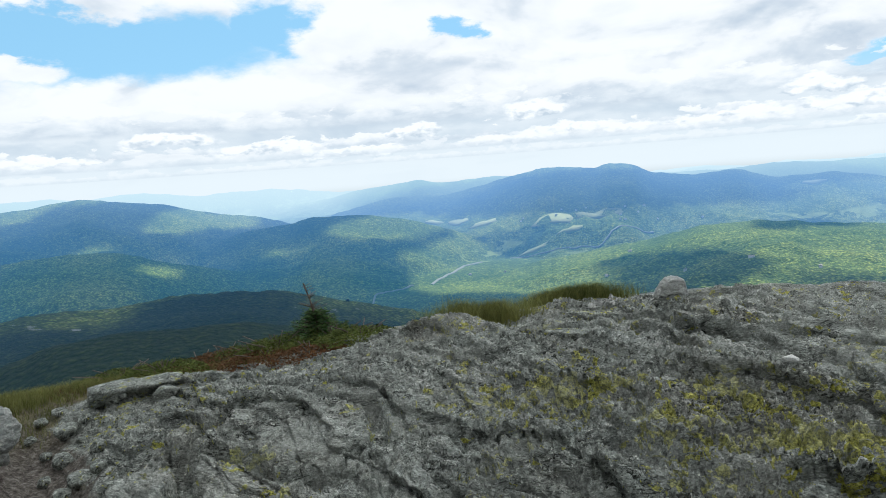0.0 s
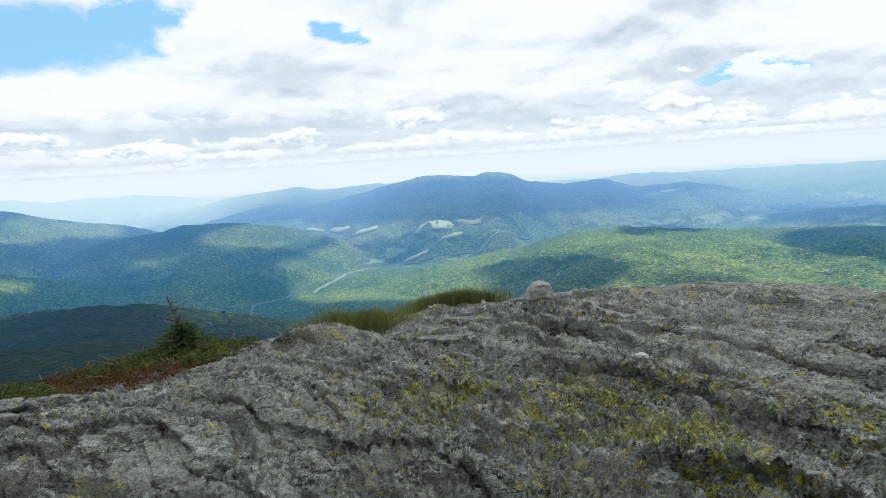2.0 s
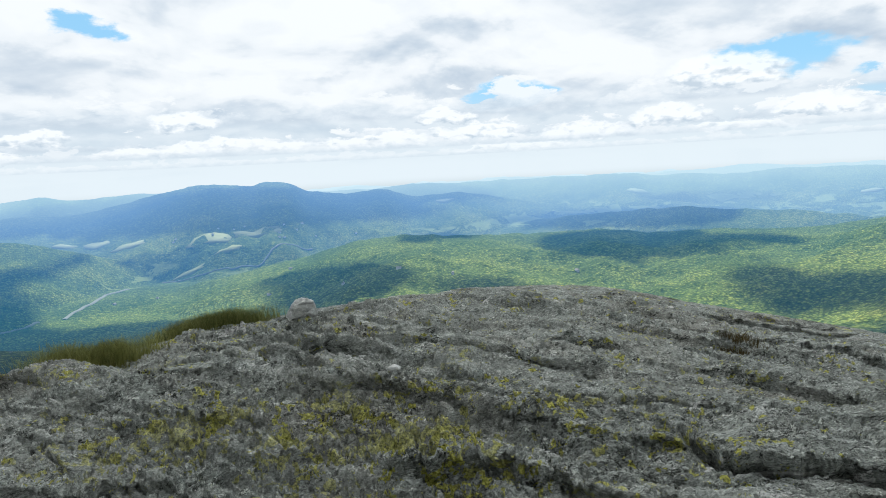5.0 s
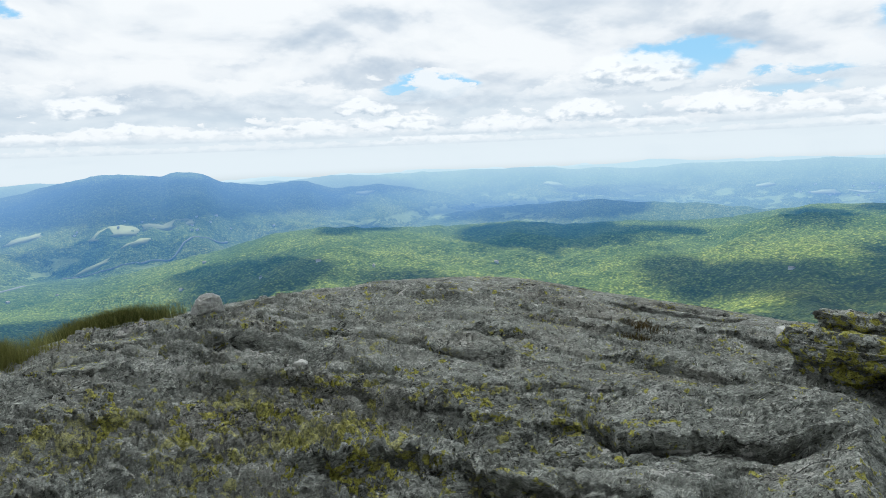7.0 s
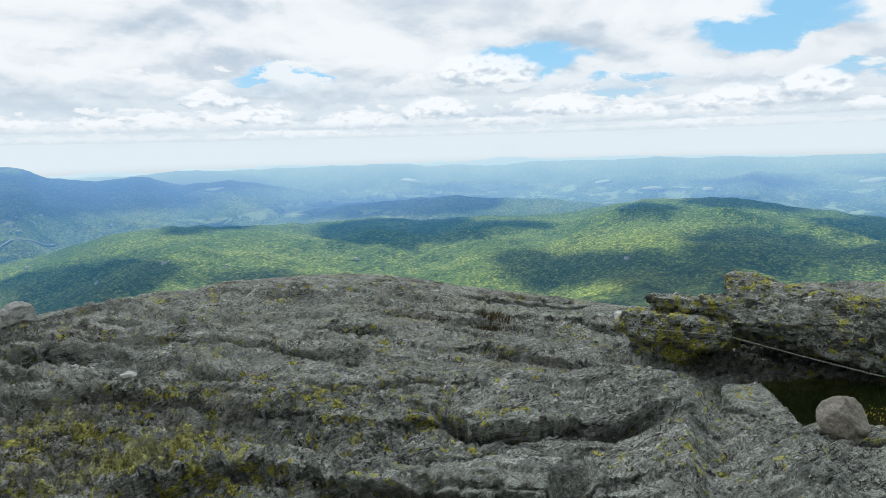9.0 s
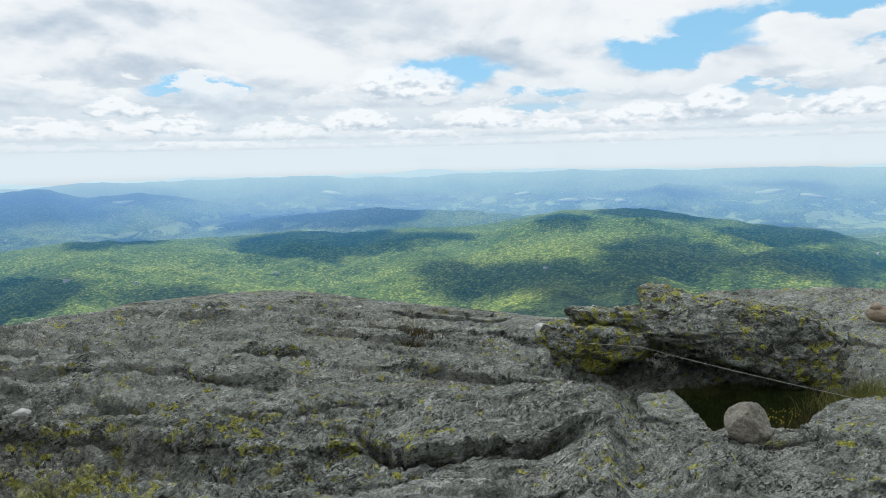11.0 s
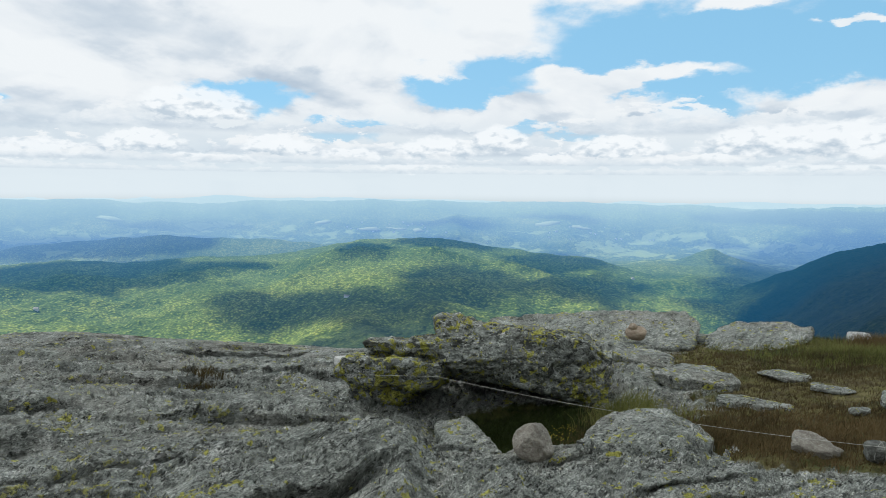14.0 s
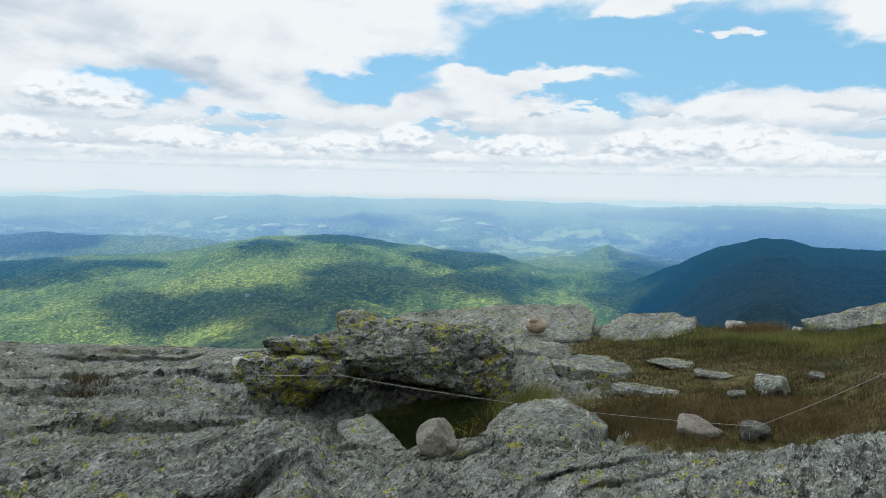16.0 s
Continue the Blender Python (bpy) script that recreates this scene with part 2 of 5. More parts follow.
def rock_colour(n, at, pale=0.0, lichen_lo=0.60, patch=None, cracked=0.0, dark_area=None):
    """Grey schist: layered greys with fine grain, pale and black crusts, pits and thin seams painted dark, yellow-green
    map lichen.
    """
    warped = n.vec("ADD", at, n.vec("SCALE", n.add_noise_colour(at, 1.7), scale=0.20))
    foliated = n.map(warped, scale=(1.0, 1.5, 1.5), rot=(0.25, 0.2, 0.75))
    layer = n.map(foliated, scale=(0.22, 1.5, 1.5))
    a = n.noise(foliated, 2.4, 5.0, 0.6, 0.2)
    b = n.noise(warped, 17.0, 4.0, 0.62)
    bed = n.noise(layer, 9.0, 5.0, 0.64, 0.25)
    g = n.math("ADD", n.math("ADD", n.math("MULTIPLY", a, 0.34), n.math("MULTIPLY", b, 0.30)), n.math("MULTIPLY", bed, 0.36))
    col = n.ramp(g, (0.37, (0.072, 0.078, 0.070)), (0.45, (0.178, 0.192, 0.173)), (0.53, (0.295, 0.314, 0.286)), (0.62, (0.49, 0.51, 0.48)))
    warm = n.noise(at, 1.1, 4.0)
    col = n.mix(n.math("MULTIPLY", n.step(warm, 0.50, 0.66), 0.32), col, (0.235, 0.210, 0.175))
    grain = n.noise(n.map(foliated, scale=(0.5, 1.0, 1.0)), 80.0, 3.0, 0.72)
    col = n.mix(0.75, col, n.ramp(grain, (0.34, 0.07), (0.66, 0.93)), "OVERLAY")
    # pale grey crusts, thin and wide or in small crisp specks
    thin = n.step(n.noise(n.map(warped, loc=(4, 2, 1)), 7.5, 5.0, 0.66, 0.4), 0.575, 0.615)
    col = n.mix(n.math("MULTIPLY", thin, 0.40), col, (0.42, 0.45, 0.41))
    salt = n.step(n.noise(n.map(warped, loc=(8, 1, 6)), 34.0, 3.0, 0.65), 0.615, 0.645)
    col = n.mix(n.math("MULTIPLY", salt, 0.62), col, (0.66, 0.69, 0.63))
    quartz = n.step(n.noise(n.map(foliated, loc=(14, 2, 5), scale=(0.6, 1.6, 1.6)), 2.3, 6.0, 0.64, 0.5), 0.65, 0.675)
    col = n.mix(n.math("MULTIPLY", quartz, 0.7), col, (0.70, 0.70, 0.67))
    # black crusts; they also paint the shade in small cracks and pits
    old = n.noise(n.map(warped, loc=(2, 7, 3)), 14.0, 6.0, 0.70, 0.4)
    crust_shade = n.step(old if dark_area is None else n.math("ADD", old, n.math("MULTIPLY", dark_area, 0.03)), 0.60, 0.63)
    col = n.mix(n.math("MULTIPLY", crust_shade, 0.85), col, (0.045, 0.049, 0.042))
    pepper = n.step(n.math("ADD", n.noise(n.map(foliated, loc=(5, 5, 1)), 30.0, 4.0, 0.68), 0.0 if patch is None else n.math("MULTIPLY", patch, 0.35)), 0.595, 0.63)
    pepper = n.math("MULTIPLY", pepper, n.step(n.noise(n.map(at, loc=(3, 3, 9)), 1.6, 3.0), 0.36, 0.58))
    col = n.mix(n.math("MULTIPLY", pepper, 0.85), col, (0.024, 0.026, 0.022))
    # seams that follow the layers, drawn dark
    seam1 = n.math("ABSOLUTE", n.math("SUBTRACT", n.noise(n.map(layer, loc=(3, 1, 8)), 2.6, 4.0, 0.55, 0.3), 0.5))
    seam2 = n.math("ABSOLUTE", n.math("SUBTRACT", n.noise(n.map(layer, loc=(6, 4, 2)), 8.0, 3.0, 0.55, 0.4), 0.5))
    crack = n.math("MAXIMUM", n.math("MULTIPLY", n.step(seam1, 0.010, 0.002), n.step(n.noise(at, 1.9, 3.0), 0.46, 0.56)),
                   n.math("MULTIPLY", n.step(seam2, 0.022, 0.004), n.step(n.noise(n.map(at, loc=(9, 2, 4)), 3.1, 3.0), 0.56, 0.66)))
    col = n.mix(n.math("MULTIPLY", crack, cracked), col, (0.022, 0.023, 0.020))
    # yellow-green map lichen: crisp lobed blotches, crowded in some areas
    broad = n.noise(n.map(at, loc=(7, 3, 5)), 2.4, 3.0, 0.6)
    spots = n.noise(n.map(at, loc=(1, 9, 2)), 15.0, 5.0, 0.62, 0.5)
    field = n.math("ADD", n.math("MULTIPLY", broad, 0.40), n.math("MULTIPLY", spots, 0.72))
    if patch is not None:
        field = n.math("ADD", field, patch)
    lich = n.step(field, lichen_lo, lichen_lo + 0.015)
    tint = n.ramp(n.noise(at, 70.0, 4.0, 0.75), (0.36, (0.08, 0.08, 0.018)), (0.46, (0.30, 0.30, 0.055)), (0.58, (0.54, 0.53, 0.11)), (0.70, (0.66, 0.65, 0.22)))
    col = n.mix(n.math("MULTIPLY", n.math("MULTIPLY", lich, n.math("SUBTRACT", 1.0, n.math("MULTIPLY", pepper, 0.9))), 0.94), col, tint)
    if pale:
        col = n.mix(pale, col, (0.68, 0.68, 0.66))
    fine = n.math("ADD", n.math("ADD", n.math("ADD", b, n.math("MULTIPLY", bed, 0.55)), n.math("MULTIPLY", thin, 0.08)), n.math("SUBTRACT", n.math("MULTIPLY", lich, 0.12), n.math("MULTIPLY", n.math("ADD", pepper, crust_shade), 0.20)))
    return col, n.math("SUBTRACT", a, n.math("MULTIPLY", crack, 0.40 * cracked)), fine, lich


def rock_bump(n, at, a, b, amount=1.0):
    pits = n.noise(at, 48.0, 5.0, 0.66)
    h = n.math("ADD", n.math("MULTIPLY", a, 0.35), n.math("ADD", n.math("MULTIPLY", b, 0.42), n.math("MULTIPLY", pits, 0.32)))
    return n.bump(h, 1.0, 0.10 * amount)


def make_rock(name, pale=0.0, lichen_lo=0.62, amount=1.0, tint=None, dark=0.0):
    m, n = material(name)
    at = n.add("ShaderNodeTexCoord").outputs["Object"]
    col, a, b, lich = rock_colour(n, at, pale, lichen_lo)
    if tint:
        col = n.mix(0.6, col, tint)
    if dark:
        black = n.step(n.noise(n.map(at, scale=(1, 1, 1.6)), 8.5, 7.0, 0.70, 0.5), 0.60 - 0.16 * dark, 0.64 - 0.16 * dark)
        black = n.math("MULTIPLY", black, n.math("SUBTRACT", 1.0, lich))
        col = n.mix(n.math("MULTIPLY", black, 0.8), col, (0.035, 0.038, 0.034))
    finish(n, surface(n, col, 0.92, rock_bump(n, at, a, b, amount), 0.2))
    return m


ROCK_LOOSE = make_rock("loose_schist", 0.0, 0.66, 0.5)
ROCK_PALE = make_rock("pale_quartz_stone", 0.5, 0.72, 0.5)
ROCK_BROWN = make_rock("brown_rounded_stone", 0.0, 0.75, 0.3, (0.42, 0.30, 0.20))
ROCK_STREAKED = make_rock("white_streaked_schist", 0.28, 0.70, 0.9)
ROCK_TAN = make_rock("tan_stone", 0.0, 0.75, 0.35, (0.25, 0.215, 0.175))
ROCK_WHITE = make_rock("white_quartz", 0.7, 0.8, 0.4)
ROCK_BOULDER = make_rock("lichened_schist", 0.0, 0.588, 0.9, None, 0.42)
ROCK_SLAB = make_rock("slab_schist", 0.0, 0.635, 0.9)
ROCK_DARK = make_rock("dark_stone", 0.0, 0.75, 0.4, (0.035, 0.032, 0.028))

# summit ground: bare bedrock, with turf where the soil lies
GROUND, n = material("summit_bedrock")
at = n.add("ShaderNodeTexCoord").outputs["Object"]
soil = n.add("ShaderNodeAttribute", attribute_name="soil").outputs["Fac"]
wood = n.add("ShaderNodeAttribute", attribute_name="wood").outputs["Fac"]
crop = n.add("ShaderNodeAttribute", attribute_name="lichen").outputs["Fac"]
dark_area = n.add("ShaderNodeAttribute", attribute_name="dark_area").outputs["Fac"]
col, a, b, lich = rock_colour(n, at, 0.0, 0.655, n.math("MULTIPLY", crop, 0.085), 0.9, dark_area)
# bedrock mixed paler in set patches
pale_area = n.math("MULTIPLY", n.add("ShaderNodeAttribute", attribute_name="pale_area").outputs["Fac"], n.step(n.noise(n.map(at, loc=(5, 1, 2)), 3.5, 6.0, 0.65), 0.40, 0.60))
col = n.mix(n.math("MULTIPLY", pale_area, 0.6), col, n.ramp(n.noise(n.map(at, scale=(1, 1, 2)), 60.0, 4.0, 0.7), (0.34, (0.22, 0.232, 0.208)), (0.66, (0.47, 0.485, 0.445))))
turf = n.ramp(n.noise(at, 6.0, 8.0, 0.7), (0.3, (0.05, 0.042, 0.02)), (0.46, (0.12, 0.098, 0.042)), (0.58, (0.17, 0.155, 0.055)), (0.75, (0.28, 0.23, 0.12)))
# green moss; in the hollow its dark colour also paints the overhang's shade
moss_and_shade = n.math("ADD", n.add("ShaderNodeAttribute", attribute_name="moss_and_shade").outputs["Fac"], n.math("MULTIPLY", n.step(n.noise(at, 1.3, 5.0, 0.65), 0.52, 0.62), 0.7), clamp=True)
turf = n.mix(moss_and_shade, turf, n.ramp(n.noise(at, 18.0, 5.0, 0.7), (0.35, (0.012, 0.022, 0.006)), (0.62, (0.06, 0.085, 0.018)), (0.75, (0.12, 0.13, 0.03))))
gravel = n.ramp(n.noise(at, 28.0, 7.0, 0.7), (0.36, (0.045, 0.040, 0.034)), (0.52, (0.145, 0.128, 0.11)), (0.68, (0.33, 0.31, 0.285)))
soil_edge = n.step(n.math("ADD", soil, n.math("MULTIPLY", n.math("SUBTRACT", n.noise(at, 5.0, 6.0, 0.65), 0.5), 0.7)), 0.42, 0.58)
track = n.add("ShaderNodeAttribute", attribute_name="track").outputs["Fac"]
col = n.mix(soil_edge, col, n.mix(track, turf, gravel))
trees = n.ramp(n.noise(at, 0.35, 7.0, 0.7), (0.3, (0.008, 0.016, 0.010)), (0.55, (0.022, 0.040, 0.020)), (0.75, (0.05, 0.07, 0.03)))
bare = n.step(n.noise(n.map(at, scale=(1, 1, 2)), 0.045, 8.0, 0.68), 0.66, 0.70)
trees = n.mix(n.math("MULTIPLY", bare, 0.7), trees, (0.27, 0.26, 0.25))
col = n.mix(wood, col, trees)
finish(n, surface(n, col, 0.93, rock_bump(n, at, a, b), 0.2))

# far country: woods, with blue haze painted in as a glow that grows with distance
FAR, n = material("hazy_wooded_hills")
at = n.add("ShaderNodeNewGeometry").outputs["Position"]
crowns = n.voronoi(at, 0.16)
mottle = n.noise(at, 0.07, 6.0, 0.68)
stand = n.noise(at, 0.0035, 5.0, 0.6)
g = n.math("ADD", n.math("MULTIPLY", mottle, 0.6), n.math("MULTIPLY", stand, 0.4))
col = n.ramp(g, (0.34, (0.045, 0.078, 0.015)), (0.46, (0.110, 0.158, 0.028)), (0.55, (0.225, 0.275, 0.052)), (0.66, (0.38, 0.40, 0.095)))
# shade between the crowns is painted dark, away from their centres
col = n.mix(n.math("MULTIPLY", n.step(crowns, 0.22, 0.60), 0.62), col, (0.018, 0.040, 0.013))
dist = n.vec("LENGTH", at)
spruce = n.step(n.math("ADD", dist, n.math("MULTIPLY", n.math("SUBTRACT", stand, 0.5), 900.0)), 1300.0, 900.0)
# dark conifers there too; the dark also paints the cloud shade on it
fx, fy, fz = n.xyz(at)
knoll_shade = n.math("MULTIPLY", n.step(n.math("DIVIDE", n.math("ADD", n.math("ADD", fy, n.math("MULTIPLY", fx, 0.17)), n.math("MULTIPLY", n.math("SUBTRACT", stand, 0.5), 300.0)), dist), 0.02, -0.05), n.step(dist, 2500.0, 2200.0))
col = n.mix(n.math("MULTIPLY", n.math("MAXIMUM", spruce, knoll_shade), 0.88), col, (0.010, 0.021, 0.012))
ledge = n.math("MULTIPLY", n.step(n.noise(n.map(at, scale=(1, 1, 3)), 0.03, 7.0, 0.7), 0.61, 0.64), n.math("MULTIPLY", spruce, n.step(stand, 0.5, 0.6)))
col = n.mix(n.math("MULTIPLY", ledge, 0.8), col, (0.30, 0.29, 0.27))
# pale fields, widened to paint distant sunlit flats as well
meadow_lit = n.step(n.noise(n.map(at, scale=(1, 1, 0.2), loc=(31, 7, 0)), 0.007, 6.0, 0.62, 0.6), 0.53, 0.57)
flat_only = n.step(n.add("ShaderNodeAttribute", attribute_name="farm").outputs["Fac"], 0.3, 0.7)
col = n.mix(n.math("MULTIPLY", n.math("MULTIPLY", meadow_lit, flat_only), 0.65), col, (0.30, 0.36, 0.12))
normal = n.bump(n.math("ADD", n.math("MULTIPLY", crowns, -0.7), n.math("MULTIPLY", mottle, 1.2)), 0.8, 7.0)
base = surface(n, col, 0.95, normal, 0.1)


def paint_haze(n, base, dist):
    """Paints haze into a far surface: a blue glow mixed in by distance."""
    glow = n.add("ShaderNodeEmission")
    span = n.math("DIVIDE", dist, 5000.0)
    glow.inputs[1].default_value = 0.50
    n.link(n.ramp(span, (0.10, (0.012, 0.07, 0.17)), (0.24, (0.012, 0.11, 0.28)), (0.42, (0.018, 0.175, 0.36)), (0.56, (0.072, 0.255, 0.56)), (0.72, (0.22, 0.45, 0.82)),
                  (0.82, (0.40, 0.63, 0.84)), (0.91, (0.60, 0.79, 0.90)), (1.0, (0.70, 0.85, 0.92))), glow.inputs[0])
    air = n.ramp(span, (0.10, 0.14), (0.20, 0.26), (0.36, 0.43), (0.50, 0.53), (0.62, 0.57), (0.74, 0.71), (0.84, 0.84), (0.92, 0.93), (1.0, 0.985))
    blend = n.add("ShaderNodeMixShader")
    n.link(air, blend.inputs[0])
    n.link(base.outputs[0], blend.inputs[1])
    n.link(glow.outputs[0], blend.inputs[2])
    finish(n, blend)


paint_haze(n, base, dist)
FAR.displacement_method = "BUMP"

CLOUD, n = material("cloud_white")
finish(n, surface(n, (0.9, 0.9, 0.9), 1.0))

# valley houses and roads
def plain(name, colour, rough=0.8):
    m_, n_ = material(name)
    at_ = n_.add("ShaderNodeTexCoord").outputs["Object"]
    body_ = surface(n_, n_.mix(n_.noise(at_, 1.5, 4.0), tuple(c * 0.8 for c in colour), tuple(min(1, c * 1.15) for c in colour)), rough)
    paint_haze(n_, body_, n_.vec("LENGTH", n_.add("ShaderNodeNewGeometry").outputs["Position"]))
    return m_


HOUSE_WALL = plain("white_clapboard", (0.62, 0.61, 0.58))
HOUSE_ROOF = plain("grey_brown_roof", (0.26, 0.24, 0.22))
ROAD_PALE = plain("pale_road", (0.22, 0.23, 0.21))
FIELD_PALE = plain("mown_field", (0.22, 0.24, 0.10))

# ---- ground ----
def hash2(ix, iy, seed):
    h = (ix.astype(np.int64) * 374761393 + iy.astype(np.int64) * 668265263 + seed * 974711) & 0xFFFFFFFF
    h = ((h ^ (h >> 13)) * 1274126177) & 0xFFFFFFFF
    h = h ^ (h >> 16)
    return (h & 0xFFFFFF) / float(0xFFFFFF)


def vnoise(x, y, seed=0):
    """Smooth value noise, -1 to 1."""
    ix, iy = np.floor(x), np.floor(y)
    fx, fy = x - ix, y - iy
    fx, fy = fx * fx * fx * (fx * (fx * 6 - 15) + 10), fy * fy * fy * (fy * (fy * 6 - 15) + 10)
    a, b = hash2(ix, iy, seed), hash2(ix + 1, iy, seed)
    c, d = hash2(ix, iy + 1, seed), hash2(ix + 1, iy + 1, seed)
    return 2 * ((a * (1 - fx) + b * fx) * (1 - fy) + (c * (1 - fx) + d * fx) * fy) - 1


def fbm(x, y, octaves=5, seed=0, gain=0.5):
    total, amp, norm = 0, 1.0, 0.0
    for o in range(octaves):
        total = total + amp * vnoise(x, y, seed + o * 17)
        norm += amp
        x, y, amp = x * 2.03 + 5.3, y * 2.03 - 3.1, amp * gain
    return total / norm


def ridged(x, y, octaves=4, seed=0):
    total, amp, norm = 0, 1.0, 0.0
    for o in range(octaves):
        total = total + amp * (1 - 2 * np.abs(vnoise(x, y, seed + o * 13)))
        norm += amp
        x, y, amp = x * 2.1 + 1.7, y * 2.1 + 4.2, amp * 0.5
    return total / norm


def smooth(v, lo, hi):
    t = np.clip((v - lo) / (hi - lo), 0, 1)
    return t * t * (3 - 2 * t)


def profile(az, *knots, soft=1.2):
    """A soft line through (bearing, value) knots."""
    ks = np.array(knots, float)
    return sum(np.interp(az + o * soft, ks[:, 0], ks[:, 1]) for o in (-1, -0.5, 0, 0.5, 1)) / 5


EYE = 1.5
# the summit's brow: where the ground rolls out of sight, its bearing's tilt and distance, and the height near by
# behind the eye, unseen ground is raised to block light from the rear sky
BROW = ((-180, 38), (-100, 32), (-75, 5), (-50, -13.5), (-38, -14.2), (-24, -15.2), (-10, -14.6), (-5, -14.1), (0, -13.8), (7, -12.7), (15, -12.0), (24, -11.35), (33, -10.7),
        (40, -10.65), (46, -11.0), (53, -12.1), (61, -13.1), (68, -13.7), (80, -12.6), (88, -11.6), (97, -11.2), (104, -10.7), (113, -10.2), (119, -8.4), (130, 2), (150, 28), (180, 38))
REACH = ((-180, 7.5), (-70, 7), (-30, 7), (-14, 6.6), (-5, 6.2), (5, 6.8), (12, 7.4), (20, 8.0), (33, 9.8), (44, 11), (66, 11), (80, 10.5), (100, 10.5), (118, 9.5), (140, 8.5), (180, 7.5))
NEAR = ((-70, -1.25), (-30, -1.3), (-10, -1.02), (5, -1.0), (25, -1.08), (60, -1.12), (80, -1.28), (100, -1.3), (140, -1.2))
# height below the eye at given distances, by bearing
RINGS = ((1.0, ((-45, -1.5), (125, -1.5))),
         (2.5, ((-30, -1.5), (-18, -1.4), (-5, -1.34), (12, -1.33), (25, -1.37), (44, -1.40), (55, -1.43), (70, -1.47), (81, -1.53), (100, -1.48), (118, -1.3))),
         (3.5, ((-34, -1.55), (-24, -1.32), (-16, -1.16), (-5, -1.06), (12, -1.17), (25, -1.20), (44, -1.31), (55, -1.33), (70, -1.45), (81, -1.63), (100, -1.55), (118, -1.32))),
         (5.0, ((-34, -1.62), (-16, -1.46), (-5, -1.28), (12, -1.25), (25, -1.32), (33, -1.40), (44, -1.52), (55, -1.64), (70, -1.77), (81, -1.78), (100, -1.65), (118, -1.36))),
         (6.1, ((-34, -1.68), (-16, -1.70), (-5, -1.54), (5, -1.50), (12, -1.40), (25, -1.46), (33, -1.54), (44, -1.68), (55, -1.86), (70, -1.98), (81, -1.88), (100, -1.73), (118, -1.40))))


def trench(x, y, path, width):
    """How near to a crooked line through bearing-and-distance points, 1 on the line."""
    best = np.full(np.shape(x), 9.0)
    pts = [(math.sin(radians(a)) * r, math.cos(radians(a)) * r) for a, r in path]
    wx_, wy_ = x + 0.05 * vnoise(x * 5, y * 5, 71), y + 0.05 * vnoise(x * 5, y * 5, 72)
    for (ax, ay), (bx, by) in zip(pts, pts[1:]):
        dx, dy = bx - ax, by - ay
        t = np.clip(((wx_ - ax) * dx + (wy_ - ay) * dy) / (dx * dx + dy * dy), 0, 1)
        best = np.minimum(best, np.hypot(wx_ - ax - t * dx, wy_ - ay - t * dy))
    return smooth(best, width * 1.35, width * 0.6)


def blob(x, y, az, r, across, along, turn=0.0):
    """A soft mound round a bearing and distance; across and along the line of sight."""
    cx, cy = math.sin(radians(az)) * r, math.cos(radians(az)) * r
    a = radians(az + turn)
    u = (x - cx) * math.cos(a) - (y - cy) * math.sin(a)
    v = (x - cx) * math.sin(a) + (y - cy) * math.cos(a)
    return np.exp(-((u / across) ** 2 + (v / along) ** 2))


def soil_mask(x, y):
    """Where turf or gravel lies on the rock."""
    m = 1.0 * blob(x, y, 107, 8.2, 2.0, 2.4) + 1.0 * blob(x, y, 107, 5.2, 1.0, 0.65) + 0.9 * blob(x, y, 116, 8.5, 1.8, 2.0)
    m = m + 1.6 * blob(x, y, 83, 5.6, 0.62, 0.55) + 0.95 * blob(x, y, -16, 6.7, 1.9, 0.62) + 0.9 * blob(x, y, -37, 6.9, 1.7, 0.8)
    m = m + 1.0 * blob(x, y, -35.5, 4.6, 0.36, 1.5)
    m = m + 0.9 * smooth(np.hypot(x, y), 16, 22)
    return np.clip(m, 0, 1)


def worley(x, y, seed=0):
    """Nearest and second distances to scattered cell points, and the nearest cell's random value."""
    ix, iy = np.floor(x), np.floor(y)
    f1, f2, who = np.full(x.shape, 9.0), np.full(x.shape, 9.0), np.zeros(x.shape)
    for ox in (-1, 0, 1):
        for oy in (-1, 0, 1):
            cx, cy = ix + ox, iy + oy
            d = np.hypot(cx + hash2(cx, cy, seed) - x, cy + hash2(cx, cy, seed + 1) - y)
            closer = d < f1
            f2 = np.where(closer, f1, np.minimum(f2, d))
            who = np.where(closer, hash2(cx, cy, seed + 2), who)
            f1 = np.where(closer, d, f1)
    return f1, f2, who


KNOWN = {}


def relief(x, y):
    key = (np.shape(x), float(np.sum(x)), float(np.sum(y)))
    if key not in KNOWN:
        KNOWN.clear()
        KNOWN[key] = bedrock(x, y)
    return KNOWN[key]


